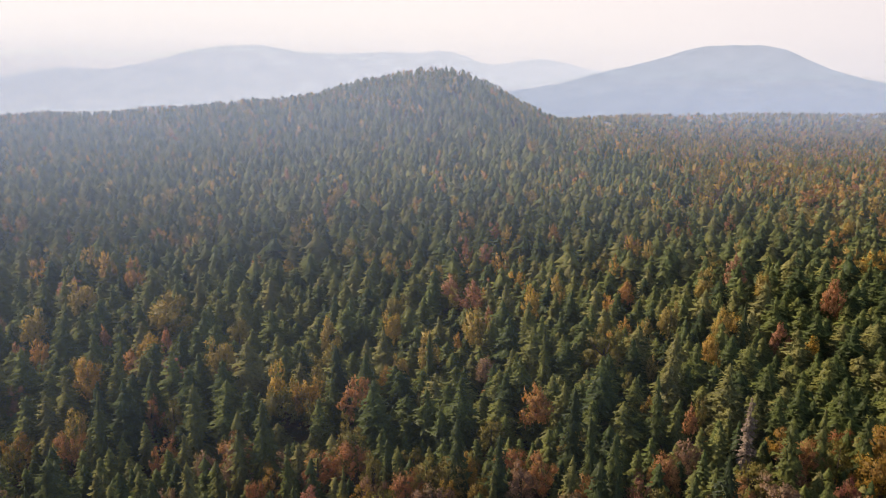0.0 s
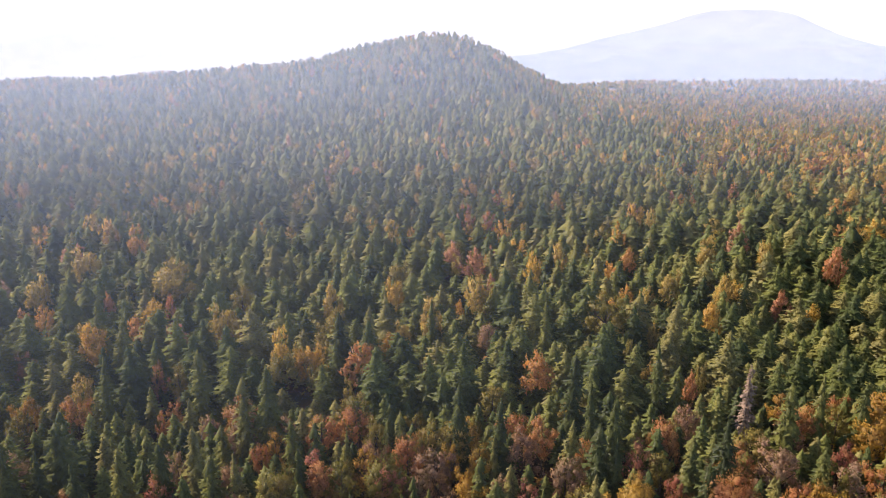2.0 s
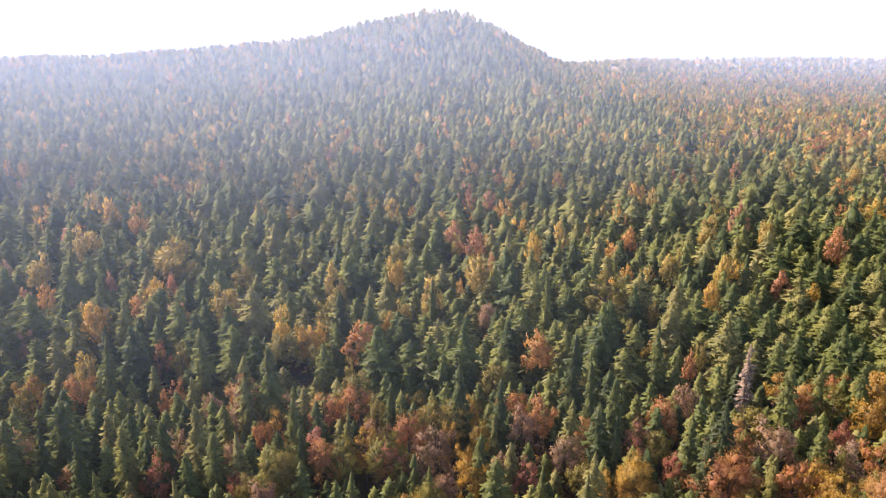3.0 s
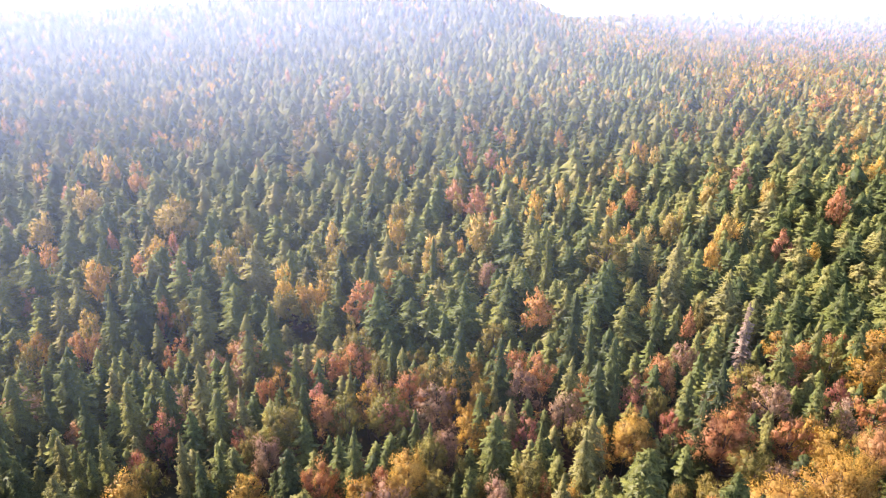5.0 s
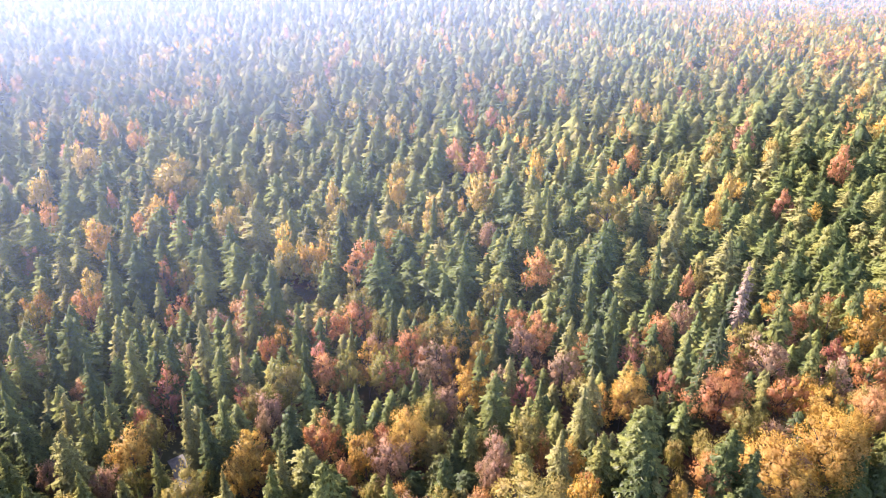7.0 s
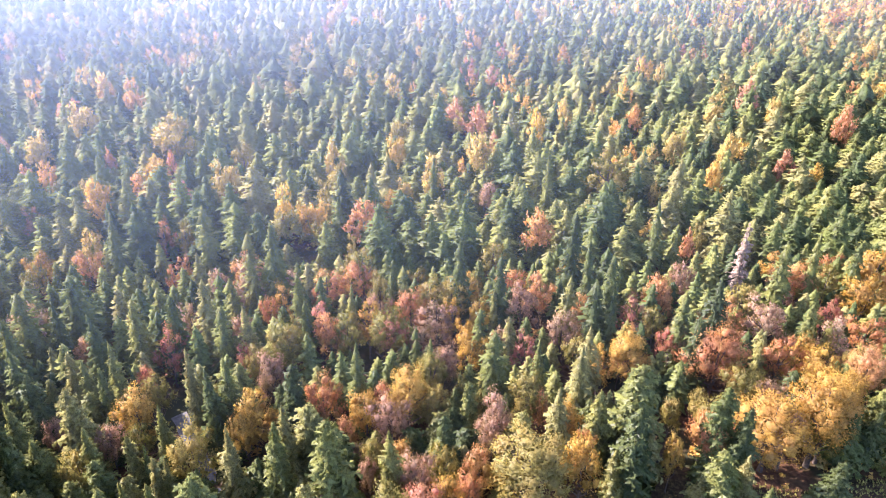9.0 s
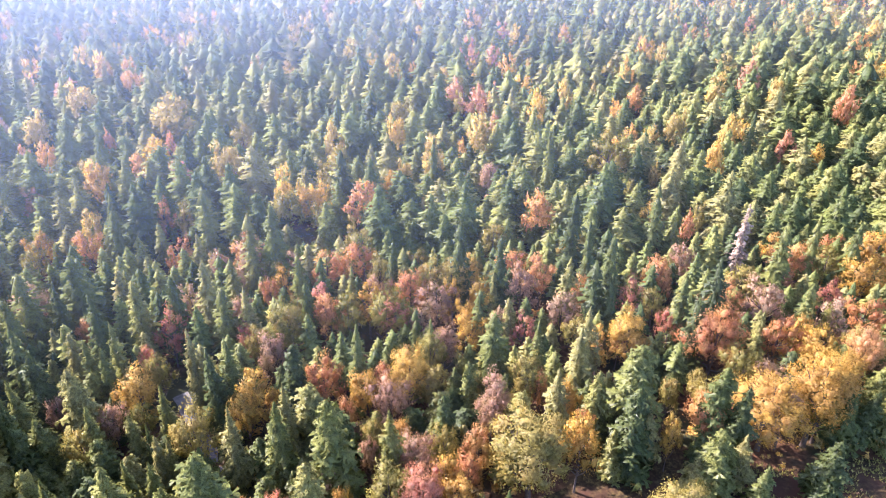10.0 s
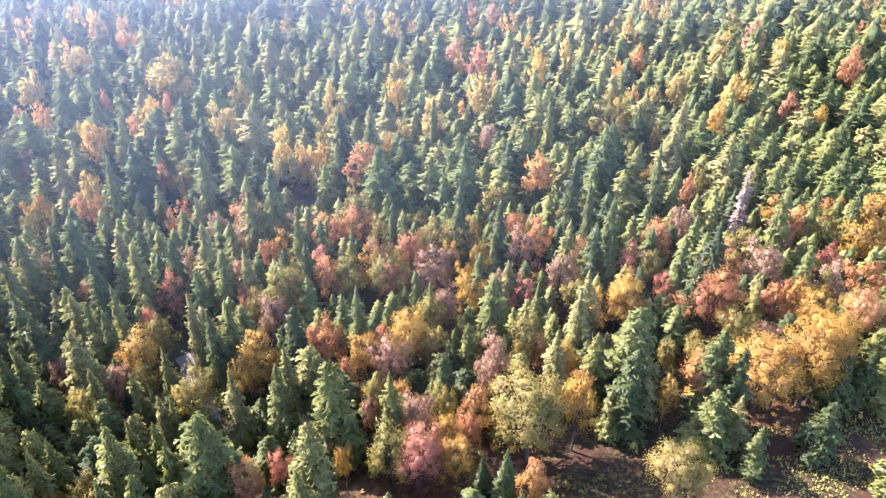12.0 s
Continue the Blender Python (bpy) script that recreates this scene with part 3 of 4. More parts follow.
GOLD_BEECHES_NEAR = [
    (-56.6, 63.5, 12.4, 3.5), (2.3, 70.7, 14.1, 5.4), (-15.1, 71.5, 11.8, 2.7), (0.6, 75.4, 14.0, 5.3), (22.1, 80.3, 16.9, 6.4),
    (38.3, 84.7, 13.6, 3.2), (-33.8, 88.9, 14.0, 5.2), (56.8, 90.1, 16.6, 12.1), (65.4, 90.9, 21.0, 10.5), (-33.3, 92.8, 15.7, 7.3),
    (22.0, 93.3, 13.5, 4.7), (-54.4, 94.0, 15.0, 6.5), (-13.7, 94.5, 14.6, 6.0), (70.7, 96.5, 17.5, 9.4), (-6.3, 97.4, 16.5, 8.2),
    (72.0, 105.6, 15.1, 6.6), (30.8, 108.5, 13.5, 4.7), (36.5, 109.7, 16.2, 7.9), (70.3, 110.4, 13.9, 5.2), (5.2, 111.4, 14.2, 5.5),
    (4.9, 118.5, 13.1, 4.2), (-15.7, 121.3, 14.1, 5.4), (2.0, 125.1, 13.2, 4.3), (8.1, 127.2, 13.9, 5.1),
]
GOLD_BEECHES_BEYOND = [
    (-34.9, 129.4, 13.8, 5.1), (93.0, 130.5, 16.8, 8.6), (6.0, 136.3, 13.2, 4.4), (99.5, 137.6, 18.9, 10.4), (-98.5, 146.2, 14.2, 5.5),
    (54.5, 160.2, 14.0, 5.3), (-15.3, 184.1, 14.5, 5.7), (6.4, 186.9, 11.8, 3.0), (94.4, 217.3, 13.6, 4.8),
]
OLIVE_BEECHES_NEAR = [
    (-52.4, 65.2, 12.9, 4.0), (36.0, 69.1, 14.5, 9.2), (-7.7, 72.2, 15.5, 7.1), (14.1, 78.5, 19.3, 12.3), (-59.0, 81.2, 14.1, 5.4),
    (0.2, 82.6, 13.6, 4.9), (-40.8, 83.8, 15.7, 7.3), (67.3, 91.6, 13.5, 7.5), (-1.8, 96.3, 14.0, 5.3), (15.5, 98.6, 14.9, 6.4),
    (-53.0, 99.7, 13.5, 4.7), (55.5, 100.1, 15.2, 6.7), (-1.9, 103.6, 14.9, 6.3), (-35.6, 107.9, 13.9, 5.2), (81.9, 108.3, 13.8, 5.1),
    (-30.9, 111.2, 16.4, 8.1), (75.0, 113.9, 15.6, 7.1), (-19.6, 116.2, 15.3, 6.9), (-11.6, 116.6, 16.4, 8.2), (44.8, 120.8, 13.9, 5.2),
    (-2.9, 130.1, 16.0, 7.6), (2.0, 130.4, 15.8, 7.4), (-14.1, 133.0, 15.0, 6.5), (-19.1, 140.7, 16.6, 8.0),
]
OLIVE_BEECHES_BEYOND = [
    (-97.7, 141.5, 13.6, 4.9), (-66.3, 159.4, 14.0, 5.3), (49.3, 191.7, 21.6, 13.3), (-65.3, 212.8, 16.3, 7.6),
]
RUST_BEECHES_NEAR = [
    (-24.6, 70.2, 12.4, 3.4), (-3.5, 70.8, 16.2, 7.8), (-56.1, 104.0, 12.5, 3.5), (-38.9, 109.2, 13.0, 4.1), (35.6, 111.8, 12.5, 3.5),
    (16.6, 112.1, 13.9, 5.2), (-54.9, 112.2, 14.2, 5.5), (46.2, 114.7, 13.4, 4.5), (-10.1, 117.1, 14.6, 6.0), (-25.6, 121.2, 14.2, 5.5),
    (40.4, 123.1, 14.9, 6.4), (83.1, 123.8, 14.2, 5.5), (-74.1, 180.2, 15.4, 6.7),
]

# broadleaf trees that stand out further off: x, y, crown width, tone
TURNED_CENTRE = [
    (56.5, 330.1, 6.1, 0.8), (-112, 310.4, 6.2, 0.5), (-158.3, 352.5, 7.6, 0.48), (-132, 266.9, 6.8, 0.72), (-145.5, 280.9, 6.6, 0.6), (-122.4, 228.8, 8.2, 0.4),
    (-115.4, 254.2, 5.6, 0.8), (-88, 214.7, 10.2, 0.33), (-83.7, 474.6, 6.2, 0.75), (-123.5, 627.8, 8.1, 0.75), (-173.4, 443.5, 8, 0.55), (-176.1, 418.6, 6.2, 0.6),
    (-158.7, 454.3, 7.5, 0.66), (-151.8, 462.3, 6.1, 0.7), (-11.6, 396.8, 7.2, 0.75), (14.9, 362.6, 7.2, 0.75), (1.7, 438.4, 6.5, 0.8), (-7.2, 486.4, 7.9, 0.62),
    (-34.5, 691.5, 9.9, 0.82), (-21.3, 673.6, 6.5, 0.75), (34.4, 330.5, 8.3, 0.62), (55.4, 522.7, 6.8, 0.66), (81.7, 592.7, 8.6, 0.7), (103.5, 440.5, 6.5, 0.6),
]
TURNED_RIGHT = [
    (72.6, 273.9, 5.1, 0.72), (90.9, 291.4, 5, 0.45), (127.1, 397.8, 5.3, 0.6), (116.9, 237.6, 5.3, 0.42), (182.2, 309.1, 7.3, 0.78), (232.5, 428.6, 10.7, 0.84),
    (245.8, 440.4, 9.5, 0.8), (257.4, 432.1, 8.6, 0.7), (238.1, 553.3, 10.9, 0.55), (263.2, 568.6, 12.1, 0.62), (197.6, 486.8, 8.8, 0.66), (32.2, 228.2, 5.9, 0.62),
    (43.2, 244.9, 5, 0.5), (11.3, 205, 6.1, 0.42), (-34.4, 201.1, 5.3, 0.44), (-3.3, 189.5, 5.6, 0.46), (-14.5, 209.8, 5, 0.6), (-41.2, 164.8, 5, 0.62),
    (-60.4, 180.6, 7.3, 0.35), (89.3, 205.6, 5, 0.5), (78.6, 187, 5, 0.7), (132.9, 222.1, 5.7, 0.9), (169.7, 273.7, 7, 0.55), (179.7, 274.7, 8.4, 0.66),
]
TURNED_LEFT = [
    (-36.8, 414.8, 6.2, 0.4), (-68.8, 328.2, 6.6, 0.46), (-66.6, 346.6, 5.8, 0.48), (-39.2, 302.8, 6.6, 0.35), (-20.4, 280.1, 5.2, 0.6), (-220.2, 360.9, 6, 0.74),
    (-228.7, 360.9, 5.4, 0.78), (-158.6, 265.9, 5.4, 0.75), (-293.1, 509.1, 6.6, 0.72), (-239.3, 604, 6.8, 0.7), (-140.4, 635.6, 7.2, 0.72), (-126.7, 204.7, 7.1, 0.36),
    (87.6, 302, 7.6, 0.7), (99.6, 245.6, 7.6, 0.34), (114, 255, 6.5, 0.95), (75.1, 214.3, 6.3, 0.32), (299.5, 549.1, 9.9, 0.72), (306.5, 499.9, 9.9, 0.76),
    (267.4, 529.3, 9.6, 0.68), (249.4, 391.7, 11.1, 0.6), (170.8, 557.4, 6.4, 0.6), (11.5, 309.8, 6.8, 0.9), (21.5, 302.4, 6.1, 0.93), (26.6, 288.1, 6.3, 0.74),
]

rng = random.Random(7)
SPRUCES_ALL = SPRUCES_AT_THE_FRONT + SPRUCES_BEHIND_THE_FRONT + SPRUCES_HALFWAY + SPRUCES_FURTHER_IN + SPRUCES_DEEP_IN
spruces = list(SPRUCES_ALL)
beeches = [(x, y, h, w, k) for k, rows in (("brown", BROWN_BEECHES_NEAR), ("orange", ORANGE_BEECHES_NEAR), ("orange", ORANGE_BEECHES_BEYOND), ("gold", GOLD_BEECHES_NEAR), ("gold", GOLD_BEECHES_BEYOND), ("olive", OLIVE_BEECHES_NEAR), ("olive", OLIVE_BEECHES_BEYOND), ("rust", RUST_BEECHES_NEAR)) for x, y, h, w in rows]


# ---- the rest of the forest, sown at random with the woods' own mix ----
def patches(x, y, scale, seed):
    return noise.noise(Vector((x / scale + seed, y / scale - seed * 1.7, seed * 0.37)))


def share_of_beech(x, y):
    """How much of the wood is broadleaf: much near the clearing and on the plain to the right, little elsewhere."""
    near = 0.22 * float(step(165, 115, y)) * (1.0 if x > -15 else -0.1)
    plain = 0.55 * float(step(60, 260, x - 0.12 * (y - 400))) * float(step(300, 480, y))
    tops = 0.2 * float(step(550, 800, y))
    return min(0.7, max(0.03, 0.095 + near + plain + tops + 0.4 * patches(x, y, 42, 3.1) + 0.25 * patches(x, y, 13, 8.2)))


grid = {}


def free(x, y, gap):
    i, j = int(x // 12), int(y // 12)
    for a in (-1, 0, 1):
        for b in (-1, 0, 1):
            for px, py, pg in grid.get((i + a, j + b), ()):
                if (px - x) ** 2 + (py - y) ** 2 < (0.5 * (gap + pg)) ** 2:
                    return False
    return True


def claim(x, y, gap):
    grid.setdefault((int(x // 12), int(y // 12)), []).append((x, y, gap))


claim(69.9, 141.2, 5.0)
claim(68.5, 137.0, 6.0)
for x, y, h, w in spruces:
    claim(x, y, w * 0.72)
for x, y, h, w, k in beeches:
    claim(x, y, w * 0.78)
turned = TURNED_CENTRE + TURNED_RIGHT + TURNED_LEFT
for x, y, w, tone in turned:
    claim(x, y, w * 0.9)
road_line = np.array(ROAD)
rd = np.linspace(0, len(ROAD) - 1, 200)
road_x, road_y = np.interp(rd, range(len(ROAD)), road_line[:, 0]), np.interp(rd, range(len(ROAD)), road_line[:, 1])

NEAR_END, MID_END, BACK_END, FAR_END = 150.0, 260.0, 450.0, 1320.0
massed = {a + b: [] for a in ("spruce", "beech") for b in ("_under", "_mid", "_back", "_far", "_plain")}
for x, y, w, tone in turned:
    massed["beech_mid" if y < MID_END else "beech_back" if y < BACK_END else "beech_far"].append((x, y, 23.0, w * 1.15, tone))
y = 40.0
while y < FAR_END:
    pitch = 3.5 if y < NEAR_END else 4.5 if y < MID_END else 4.9 if y < BACK_END else 5.5 + (y - BACK_END) * 0.0016 if y < 1000 else 8.5
    half = 0.70 * y + 32
    x = -half if y < 1000 else 90
    half = min(half, 980)
    while x < half:
        px, py = x + rng.uniform(-0.5, 0.5) * pitch, y + rng.uniform(-0.5, 0.5) * pitch
        x += pitch
        beech = rng.random() < share_of_beech(px, py)
        big = 0.42 + 0.95 * rng.random() ** 1.3
        gap = (5.4 if beech else 4.2) * (0.45 + 0.6 * big) * (0.74 if py < NEAR_END else 1.2 if py < BACK_END else 0.92)
        if py > 700 and rng.random() < 0.08:
            continue
        if py < NEAR_END:
            if in_clearing(px, py, 5.0) or np.min((road_x - px) ** 2 + (road_y - py) ** 2) < 9.0:
                continue
        if not free(px, py, gap):
            continue
        claim(px, py, gap)
        if py < NEAR_END:
            if beech:
                k = rng.choices(("olive", "gold", "orange", "brown", "rust"), (5, 2, 1.5, 2, 1))[0]
                beeches.append((px, py, 9 + 4 * big, 6.4 * big, k))
            elif px < -0.66 * py - 16:
                # Taller spruces added out of view on the left, to shade the woods there.
                spruces.append((px, py, rng.uniform(21, 27), 6.0))
            else:
                spruces.append((px, py, 7 * big + 6.5, 4.0 + 2.0 * big))
        else:
            band = "_mid" if py < MID_END else "_back" if py < BACK_END else "_far" if py < 1000 else "_plain"
            if beech:
                massed["beech" + band].append((px, py, (12 if py < BACK_END else 14) + 6 * big, (6.6 if py < BACK_END else 7.2) * big, rng.random() ** 1.2))
            else:
                massed["spruce" + band].append((px, py, 13.5 * big + 6 if py < BACK_END else 12 * big + 5, rng.uniform(0.9, 1.35), rng.random()))
    y += pitch

listed = len(SPRUCES_ALL)
spruces[listed:] = sorted(spruces[listed:], key=lambda s: s[1])
for x, y, h, w in spruces[300:]:
    massed["spruce_under"].append((x, y, h, w / (0.44 * (0.75 * h + 12)), rng.random()))
spruces = spruces[:300]

# ---- trees one can tell apart ----
spruce_kinds = []
for i in range(6):
    wide = (0.20, 0.215, 0.235, 0.20, 0.25, 0.225)[i]
    low, power, blunt = (0.08, 0.12, 0.06, 0.16, 0.05, 0.1)[i], (0.78, 0.62, 0.55, 0.7, 0.85, 0.5)[i], (0.02, 0.06, 0.09, 0.04, 0.02, 0.12)[i]
    bare = (0.08, 0.14, 0.1, 0.24, 0.1, 0.12)[i]
    r = random.Random(40 + i)
    fine = joined(skirt_form(r, 12, 7, wide * 0.62, low, power, blunt), spruce_form(r, (42, 39, 39, 42, 38, 38)[i], 13, wide, 2, low, bare, power, blunt))
    r = random.Random(50 + i)
    light = joined(skirt_form(r, 9, 7, wide * 0.62, low, power, blunt), spruce_form(r, (27, 25, 25, 27, 24, 24)[i], 9, wide, 1, low, bare, power, blunt))
    tr = mesh("spruce_trunk", *spruce_trunk(), None, bark, True)
    spruce_kinds.append((mesh("spruce_crown", *fine, needles_near), mesh("spruce_crown", *light, needles_near), tr, wide))
beech_kinds = {}
for i in range(4):
    r = random.Random(70 + i)
    wide = (0.30, 0.34, 0.27, 0.36)[i]
    low, gaps = (0.2, 0.25, 0.18, 0.27)[i], (0.06, 0.1, 0.05, 0.14)[i]
    broad = crown_form(r, (46, 50, 44, 48)[i], 190, wide, 0.0088, gaps, low)
    usual = crown_form(r, (34, 37, 32, 36)[i], 130, wide, 0.0118, gaps, low)
    light = crown_form(r, (26, 28, 24, 27)[i], 85, wide, 0.0165, gaps, low)
    tr = mesh("beech_trunk", *beech_trunk(r, wide), None, bark, True)
    for k in TONES:
        beech_kinds[i, k] = (*(mesh("beech_crown", *form, leaves_near[k]) for form in (broad, usual, light)), tr, wide)

LOOKS = {"olive": "broad beech with olive-green leaves turning brown", "gold": "broadleaf tree with bright golden-yellow autumn leaves",
         "orange": "beech with dense orange autumn leaves", "rust": "beech with deep rust-red autumn leaves",
         "brown": "thinning beech with pale brown withered leaves"}


def thing(name, label, category, group, m, parts):
    top = new(name)
    top.empty_display_size = 1.0
    top.matrix_basis = m
    for part_name, me in parts:
        part(part_name, me, top)
    return tagged(top, label, category, group)


def stand(x, y, sx, sz, turn, lean=0.0):
    z = float(ground_z(x, y)) - 0.1
    return Matrix.Translation((x, y, z)) @ Euler((lean, -lean * 0.6, turn)).to_matrix().to_4x4() @ Matrix.Diagonal((sx, sx, sz, 1))


first = {}


def plant(key, name, label, category, group, m, parts):
    if key in first:
        source = first[key]
        ob = copy_thing(source, Matrix.Identity(4))
        ob.matrix_basis = m
    else:
        ob = first[key] = thing(name, label, category, group, m, parts)
    return ob


for x, y, h, w in sorted(spruces, key=lambda s: s[1]):
    i = rng.randrange(6)
    fine, light, tr, wide = spruce_kinds[i]
    me = fine if y < 97 else light
    look_of = "young spruce with dense green boughs" if h < 15 else "tall dark green spruce with drooping boughs" if i in (0, 4) else "tall shaggy fir with a blunt top" if i != 3 else "tall spruce with thin olive-green boughs"
    look_of += " at the clearing" if in_clearing(x, y, 3.0) else " standing in the mixed forest"
    plant((i, y < 97, look_of), "spruce_tree", look_of, "spruce", "spruces of the forest", stand(x, y, w / 2 / wide * 1.18, h, rng.random() * 6.28, rng.uniform(-0.04, 0.04)),
          (("trunk", tr), ("crown", me)))
for x, y, h, w, k in sorted(beeches, key=lambda s: s[1]):
    i = rng.randrange(4)
    broad, usual, light, tr, wide = beech_kinds[i, k]
    me = broad if w > 7.5 and y < 112 else usual if y < 108 else light
    plant((i, k, me.name), "beech_tree", LOOKS[k], "beech", "broadleaf trees of the forest", stand(x, y, w / 2 / wide * 1.06, h, rng.random() * 6.28, rng.uniform(-0.05, 0.05)),
          (("trunk", tr), ("crown", me)))


# ---- the woods further off ----
def sow(name, rows, forms, mat, label, category, slim):
    """Many trees in one mesh, each with its own turn, size and tone."""
    rows = np.array(rows)
    r = np.random.RandomState(len(rows))
    pick = r.randint(len(forms), size=len(rows))
    VV, FF, NN, TT, base = [], [], [], [], 0
    for i, (V, F, N) in enumerate(forms):
        t = rows[pick == i]
        a = r.uniform(0, 6.283, len(t))
        c, s = np.cos(a), np.sin(a)
        wide = slim(t)
        P = np.empty((len(t), len(V), 3), np.float32)
        P[:, :, 0] = (V[None, :, 0] * c[:, None] - V[None, :, 1] * s[:, None]) * wide[:, None] + t[:, :1]
        P[:, :, 1] = (V[None, :, 0] * s[:, None] + V[None, :, 1] * c[:, None]) * wide[:, None] + t[:, 1:2]
        P[:, :, 2] = V[None, :, 2] * t[:, 2:3] + ground_z(t[:, 0], t[:, 1])[:, None]
        VV.append(P.reshape(-1, 3))
        Q = np.empty((len(t), len(V), 3), np.float32)
        Q[:, :, 0] = N[None, :, 0] * c[:, None] - N[None, :, 1] * s[:, None]
        Q[:, :, 1] = N[None, :, 0] * s[:, None] + N[None, :, 1] * c[:, None]
        Q[:, :, 2] = N[None, :, 2]
        NN.append(Q.reshape(-1, 3))
        FF.append((F[None] + (np.arange(len(t)) * len(V))[:, None, None] + base).reshape(-1, 3))
        TT.append(np.repeat(t[:, 4], len(V)))
        base += len(t) * len(V)
    me = mesh(name, np.concatenate(VV), np.concatenate(FF), np.concatenate(NN), mat)
    me.attributes.new("tone", "FLOAT", "POINT").data.foreach_set("value", np.concatenate(TT).astype(np.float32))
    tagged(new(name, me), label, category, kind="stuff")


spruce_mid = [joined(skirt_form(random.Random(90 + i), 8, 7, 0.12 + 0.01 * i, 0.15, 0.55 + 0.08 * i, 0.07 - 0.012 * i),
                     spruce_form(random.Random(190 + i), 26, 9, 0.20 + 0.014 * i, 1, 0.12, 0.12, 0.55 + 0.08 * i, 0.07 - 0.012 * i)) for i in range(5)]
spruce_under = [joined(skirt_form(random.Random(30 + i), 7, 6, 0.17 + 0.01 * i, 0.2, 0.6 + 0.08 * i, 0.05),
                       spruce_form(random.Random(35 + i), 16, 8, 0.22 + 0.012 * i, 0, 0.2, 0.1, 0.6 + 0.08 * i, 0.05)) for i in range(4)]
spruce_back = [joined(skirt_form(random.Random(80 + i), 6, 6, 0.15 + 0.014 * i, 0.2, 0.55 + 0.08 * i, 0.07 - 0.012 * i),
                      spruce_form(random.Random(280 + i), 13, 6, 0.21 + 0.014 * i, 0, 0.2, 0.12, 0.55 + 0.08 * i, 0.07 - 0.012 * i)) for i in range(5)]
spruce_far = [skirt_form(random.Random(95 + i), 4, 4, 0.19 + 0.018 * i, 0.25, 0.55 + 0.08 * i, 0.06) for i in range(4)]
beech_mid = [crown_form(random.Random(100 + i), 22, 30, 0.30, 0.032, 0.1, 0.32) for i in range(4)]
beech_back = [crown_form(random.Random(110 + i), 9, 12, 0.31, 0.05, 0.0, 0.35) for i in range(4)]
spruce_plain = [skirt_form(random.Random(60 + i), 2, 4, 0.24 + 0.02 * i, 0.4, 0.6, 0.06) for i in range(3)]
beech_far = [crown_form(random.Random(105 + i), 2, 7, 0.34, 0.105, 0.0, 0.3) for i in range(3)]
beech_plain = [crown_form(random.Random(120 + i), 1, 4, 0.6, 0.15, 0.0, 0.3) for i in range(3)]


def spread(t):
    return (t[:, 2] * 0.75 + 12) * t[:, 3]


def slim_spread(t):
    return (t[:, 2] * 0.6 + 7.5) * t[:, 3]


def crown_spread(t):
    return t[:, 3] / 0.6


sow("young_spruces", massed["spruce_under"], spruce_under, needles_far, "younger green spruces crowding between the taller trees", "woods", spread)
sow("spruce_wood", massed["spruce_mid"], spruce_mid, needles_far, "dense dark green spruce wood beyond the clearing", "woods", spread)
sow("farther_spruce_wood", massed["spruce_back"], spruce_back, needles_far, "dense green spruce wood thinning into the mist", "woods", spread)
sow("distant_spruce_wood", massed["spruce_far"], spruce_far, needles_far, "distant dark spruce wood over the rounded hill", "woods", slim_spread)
sow("beech_wood", massed["beech_mid"], beech_mid, leaves_far, "yellow and orange broadleaf trees among the spruces", "woods", crown_spread)
sow("farther_beech_wood", massed["beech_back"], beech_back, leaves_far, "golden and brown broadleaf trees scattered in spruce wood", "woods", crown_spread)
sow("distant_beech_wood", massed["beech_far"], beech_far, leaves_far, "distant broadleaf woods in faded autumn colours", "woods", crown_spread)

sow("spruce_wood_on_the_plain", massed["spruce_plain"], spruce_plain, needles_far, "spruce wood on the plain fading into blue haze", "woods", slim_spread)
sow("beech_wood_on_the_plain", massed["beech_plain"], beech_plain, leaves_far, "faded orange broadleaf wood on the hazy plain", "woods", crown_spread)

# ---- undergrowth between the trunks and on the clearing ----
shrubs, r = [], random.Random(31)
for _ in range(1000):
    y = 42 + 150 * r.random() ** 0.8
    x = r.uniform(-1, 1) * (0.7 * y + 25)
    if np.min((road_x - x) ** 2 + (road_y - y) ** 2) < 5.0 or (in_clearing(x, y, -1.0) and r.random() < 0.75):
        continue
    h = r.uniform(0.8, 2.0) if in_clearing(x, y) else r.uniform(1.5, 5.5)
    shrubs.append((x, y, h, h * r.uniform(0.7, 1.1), r.random()))
for _ in range(150):
    x, y = r.uniform(14, 40), r.uniform(57, 74)
    if in_clearing(x, y, 2.0):
        h = r.uniform(0.7, 1.9)
        shrubs.append((x, y, h, h * r.uniform(0.9, 1.5), 0.12 * r.random()))
shrub_forms = [crown_form(random.Random(130 + i), 2, 16, 0.42, 0.075, 0.0, 0.0) for i in range(4)]
sow("undergrowth", shrubs, shrub_forms, leaves_far, "low autumn shrubs and saplings under the trees", "shrubs", crown_spread)

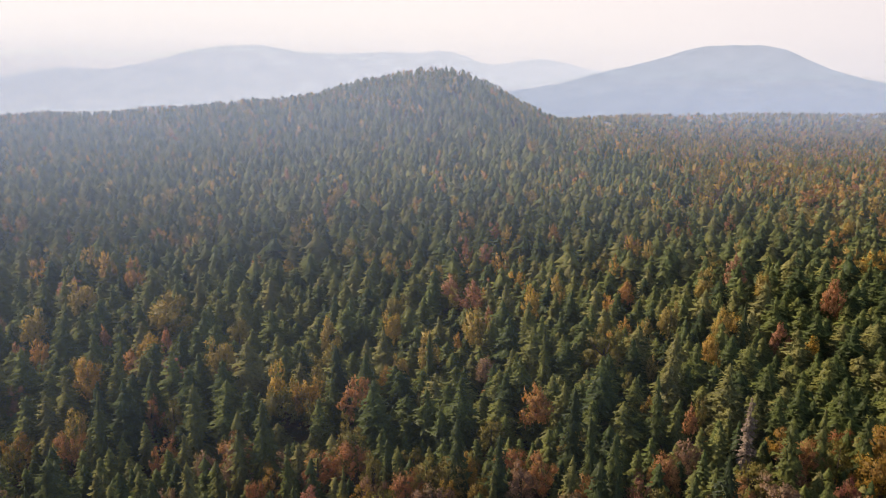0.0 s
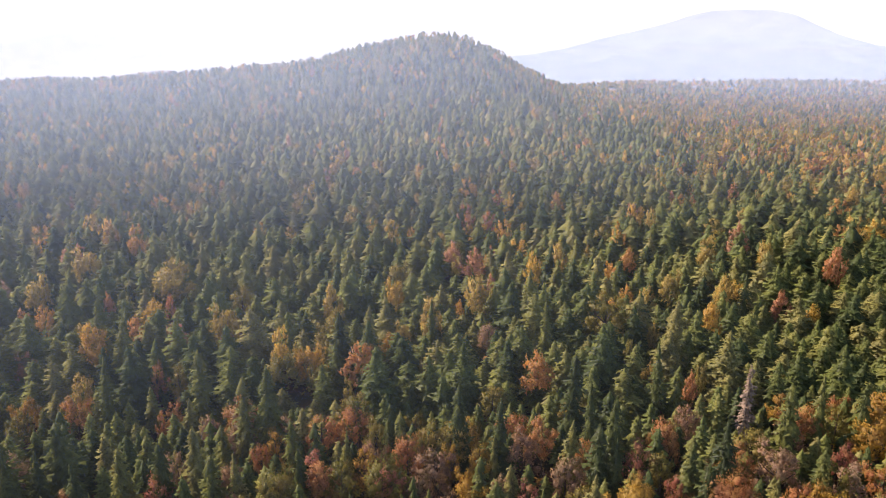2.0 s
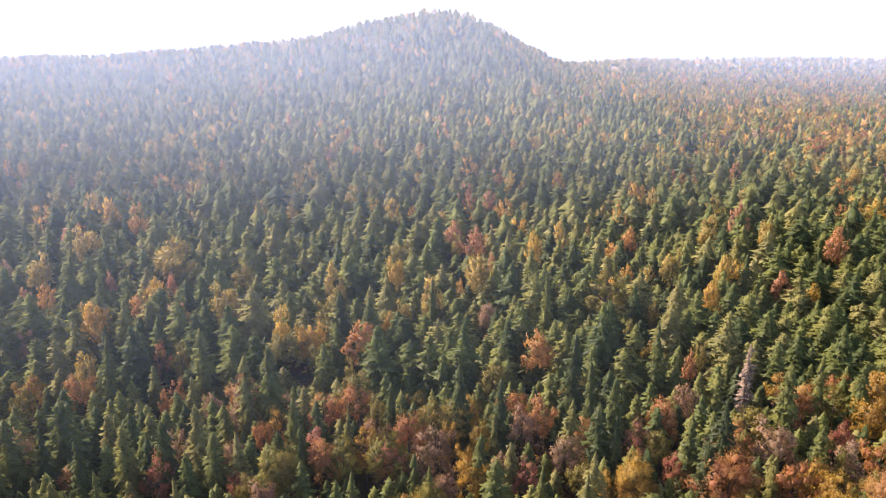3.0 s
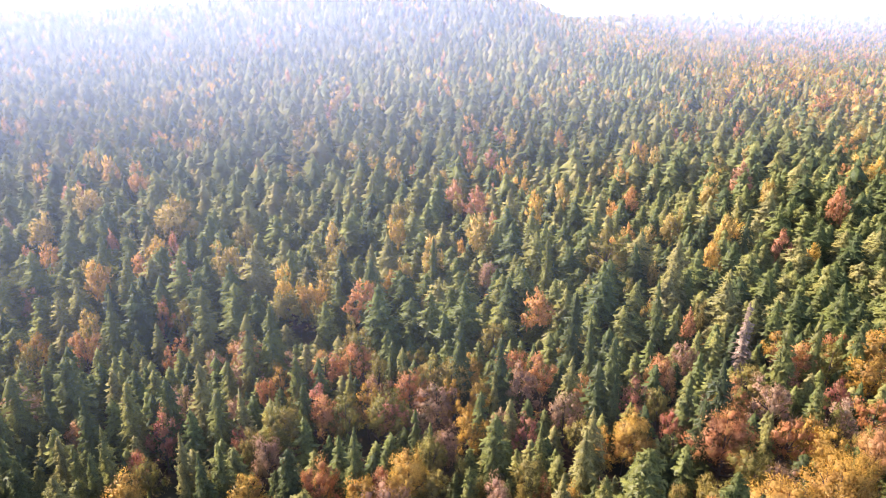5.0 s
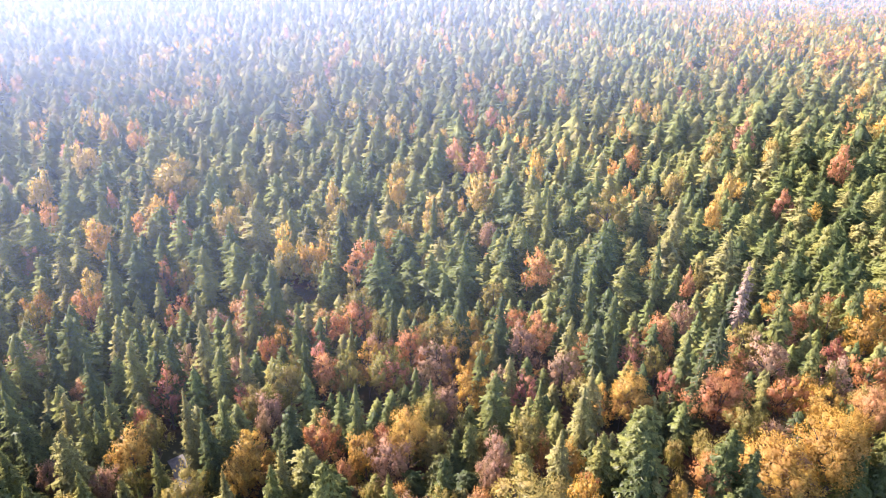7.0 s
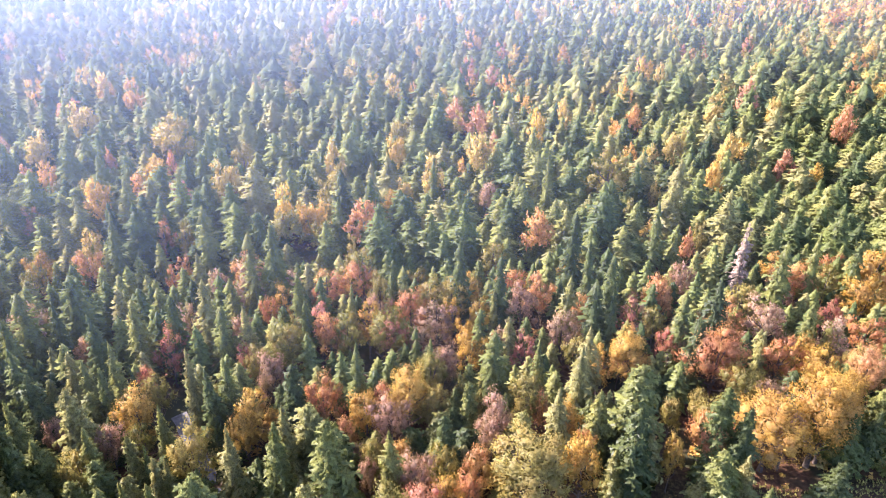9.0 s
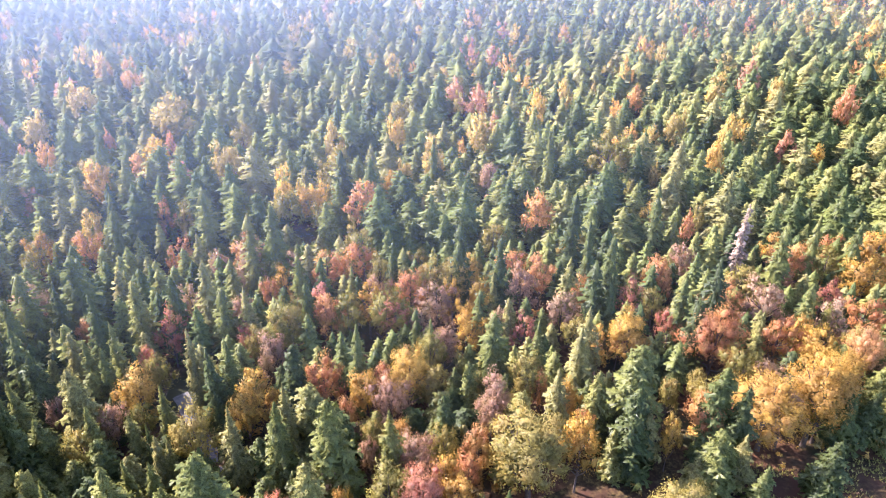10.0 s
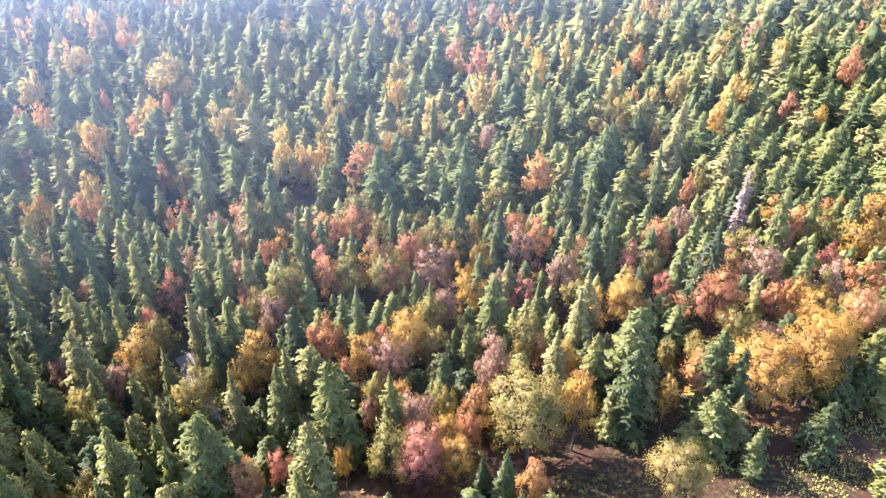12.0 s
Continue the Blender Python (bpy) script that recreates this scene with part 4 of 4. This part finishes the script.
# ---- dry grass on the clearing ----
def build_grass():
    r, V, F = random.Random(17), [], []
    for _ in range(8500):
        a, d = r.random() * 6.283, math.sqrt(r.random())
        q = float(clearing_edge(a)) * d
        x, y = 60 + 46 * q * math.cos(a), 66 + 25 * q * math.sin(a)
        if x < 47 + 6 * math.sin(y / 7) or noise.noise(Vector((x / 6, y / 6, 2.0))) < -0.15:
            continue
        z, h = float(ground_z(x, y)) + 0.12, r.uniform(0.2, 0.6)
        for _ in range(4):
            b = r.random() * 6.283
            c, s = math.cos(b), math.sin(b)
            w = r.uniform(0.06, 0.14)
            fan(V, F, [(x - s * w, y + c * w, z), (x + s * w, y - c * w, z), (x + c * h * 0.7, y + s * h * 0.7, z + h)], [(0, 1, 2)])
    tagged(new("grass", mesh("grass", V, F, None, straw)), "tufts of dry yellow-green grass on the clearing", "grass", kind="stuff")


build_grass()

# ---- a dead standing spruce ----
V, F = spruce_trunk(70, random.Random(5))
thing("dead_tree", "bare pinkish dead spruce standing among green ones", "dead tree", "", stand(69.9, 141.2, 26, 23, 0.4),
      (("trunk", mesh("dead_trunk", V, F, None, dead_wood, True)), ("twigs", mesh("dead_twigs", *spruce_form(random.Random(6), 40, 7, 0.09, 2, 0.12, 0.35, 0.6), dead_wood))))


# ---- distance haze over the woods, imitated by added sloping sheets ----
def build_haze_sheet(start, rise, top, mat, label):
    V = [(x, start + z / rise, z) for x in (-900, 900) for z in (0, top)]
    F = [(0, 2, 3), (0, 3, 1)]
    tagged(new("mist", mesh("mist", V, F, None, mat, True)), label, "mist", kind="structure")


build_haze_sheet(60, 0.8, 170, haze_sheet_material("thin_haze_sheet", 10.0, 60.0, ((0, 0.0), (0.25, 0.006), (0.6, 0.036), (1, 0.08)), 95.0, 1.9, 0.04, (0.52, 0.61, 0.74)), "thin sloping sheet standing in for blue haze over the near woods")
# Opacity rises with height so that haze seems to grow with distance.
far_haze_sheet = haze_sheet_material("mist", 20.0, 140.0, ((0, 0.0), (0.1, 0.013), (0.28, 0.058), (0.45, 0.113), (0.62, 0.116), (0.8, 0.033), (1, 0.0)), 220.0, 1.93, 0.6, (0.62, 0.71, 0.84))
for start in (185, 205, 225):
    build_haze_sheet(start, 0.5, 190, far_haze_sheet, "sloping sheet standing in for blue-white haze over the far woods")


def build_valley_haze_sheet(start, share, west, low, high, label):
    """A flat sheet imitating haze on the plain: none at the ground, densest at mid height, thinning out aloft and to
    the west.
    """
    m, nt = material("valley_haze_sheet")
    co = nt.nodes.new("ShaderNodeNewGeometry").outputs["Position"]
    sep = nt.nodes.new("ShaderNodeSeparateXYZ")
    nt.links.new(co, sep.inputs[0])
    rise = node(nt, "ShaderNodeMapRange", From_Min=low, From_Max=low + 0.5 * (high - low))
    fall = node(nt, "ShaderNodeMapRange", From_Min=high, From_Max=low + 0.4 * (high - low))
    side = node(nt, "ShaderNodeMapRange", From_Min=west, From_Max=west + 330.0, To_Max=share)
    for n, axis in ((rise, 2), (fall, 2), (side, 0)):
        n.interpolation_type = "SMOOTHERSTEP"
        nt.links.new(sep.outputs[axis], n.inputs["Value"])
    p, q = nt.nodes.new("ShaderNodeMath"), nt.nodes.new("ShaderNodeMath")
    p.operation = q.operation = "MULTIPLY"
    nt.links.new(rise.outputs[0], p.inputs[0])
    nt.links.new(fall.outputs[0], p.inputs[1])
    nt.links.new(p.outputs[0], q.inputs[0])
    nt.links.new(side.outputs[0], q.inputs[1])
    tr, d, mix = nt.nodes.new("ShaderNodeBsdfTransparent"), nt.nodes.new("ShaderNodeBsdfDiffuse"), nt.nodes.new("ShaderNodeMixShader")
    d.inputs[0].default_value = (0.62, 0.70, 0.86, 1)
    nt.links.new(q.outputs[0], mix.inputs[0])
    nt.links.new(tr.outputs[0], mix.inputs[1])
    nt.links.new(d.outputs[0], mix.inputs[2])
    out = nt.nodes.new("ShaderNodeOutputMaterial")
    nt.links.new(mix.outputs[0], out.inputs[0])
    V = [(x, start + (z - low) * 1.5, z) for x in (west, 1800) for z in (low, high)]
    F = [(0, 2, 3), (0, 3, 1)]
    tagged(new("mist", mesh("valley_haze_sheet", V, F, None, m, True)), label, "mist", kind="structure")


# Added sheets: haze over the plain, and over its join with the mountain.
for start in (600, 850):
    build_valley_haze_sheet(start, 0.24, 60.0, 0.0, 100.0, "flat sheet imitating pale blue haze on the plain beside the hill")
build_valley_haze_sheet(1330, 0.24, -120.0, -60.0, 95.0, "flat sheet imitating pale blue haze in the valley behind the hill")


# ---- hazy sky low over the horizon ----
def build_sky_backdrop():
    n, V = 60, []
    for z in (-400, 0, 300, 700, 1500):
        for i in range(n + 1):
            a = radians(-75 + 150 * i / n)
            V.append((4750 * math.sin(a), 4750 * math.cos(a), z))
    F = []
    for j in range(4):
        for i in range(n):
            a = j * (n + 1) + i
            F += [(a, a + n + 2, a + 1), (a, a + n + 1, a + n + 2)]
    m, nt = material("hazy_sky")
    co = nt.nodes.new("ShaderNodeNewGeometry").outputs["Position"]
    sep = nt.nodes.new("ShaderNodeSeparateXYZ")
    nt.links.new(co, sep.inputs[0])
    mr = node(nt, "ShaderNodeMapRange", From_Min=-3000.0, From_Max=3000.0)
    nt.links.new(sep.outputs[0], mr.inputs["Value"])
    em = node(nt, "ShaderNodeEmission", Strength=1.0)
    nt.links.new(ramp(nt, mr.outputs[0], [(0.0, (1.24, 1.18, 1.13)), (0.5, (1.14, 1.08, 1.04)), (1.0, (0.94, 0.90, 0.92))]), em.inputs[0])
    out = nt.nodes.new("ShaderNodeOutputMaterial")
    nt.links.new(em.outputs[0], out.inputs[0])
    tagged(new("backdrop_sky", mesh("backdrop_sky", V, F, None, m, True)), "pale white hazy autumn sky above the horizon", "sky", kind="structure")


build_sky_backdrop()
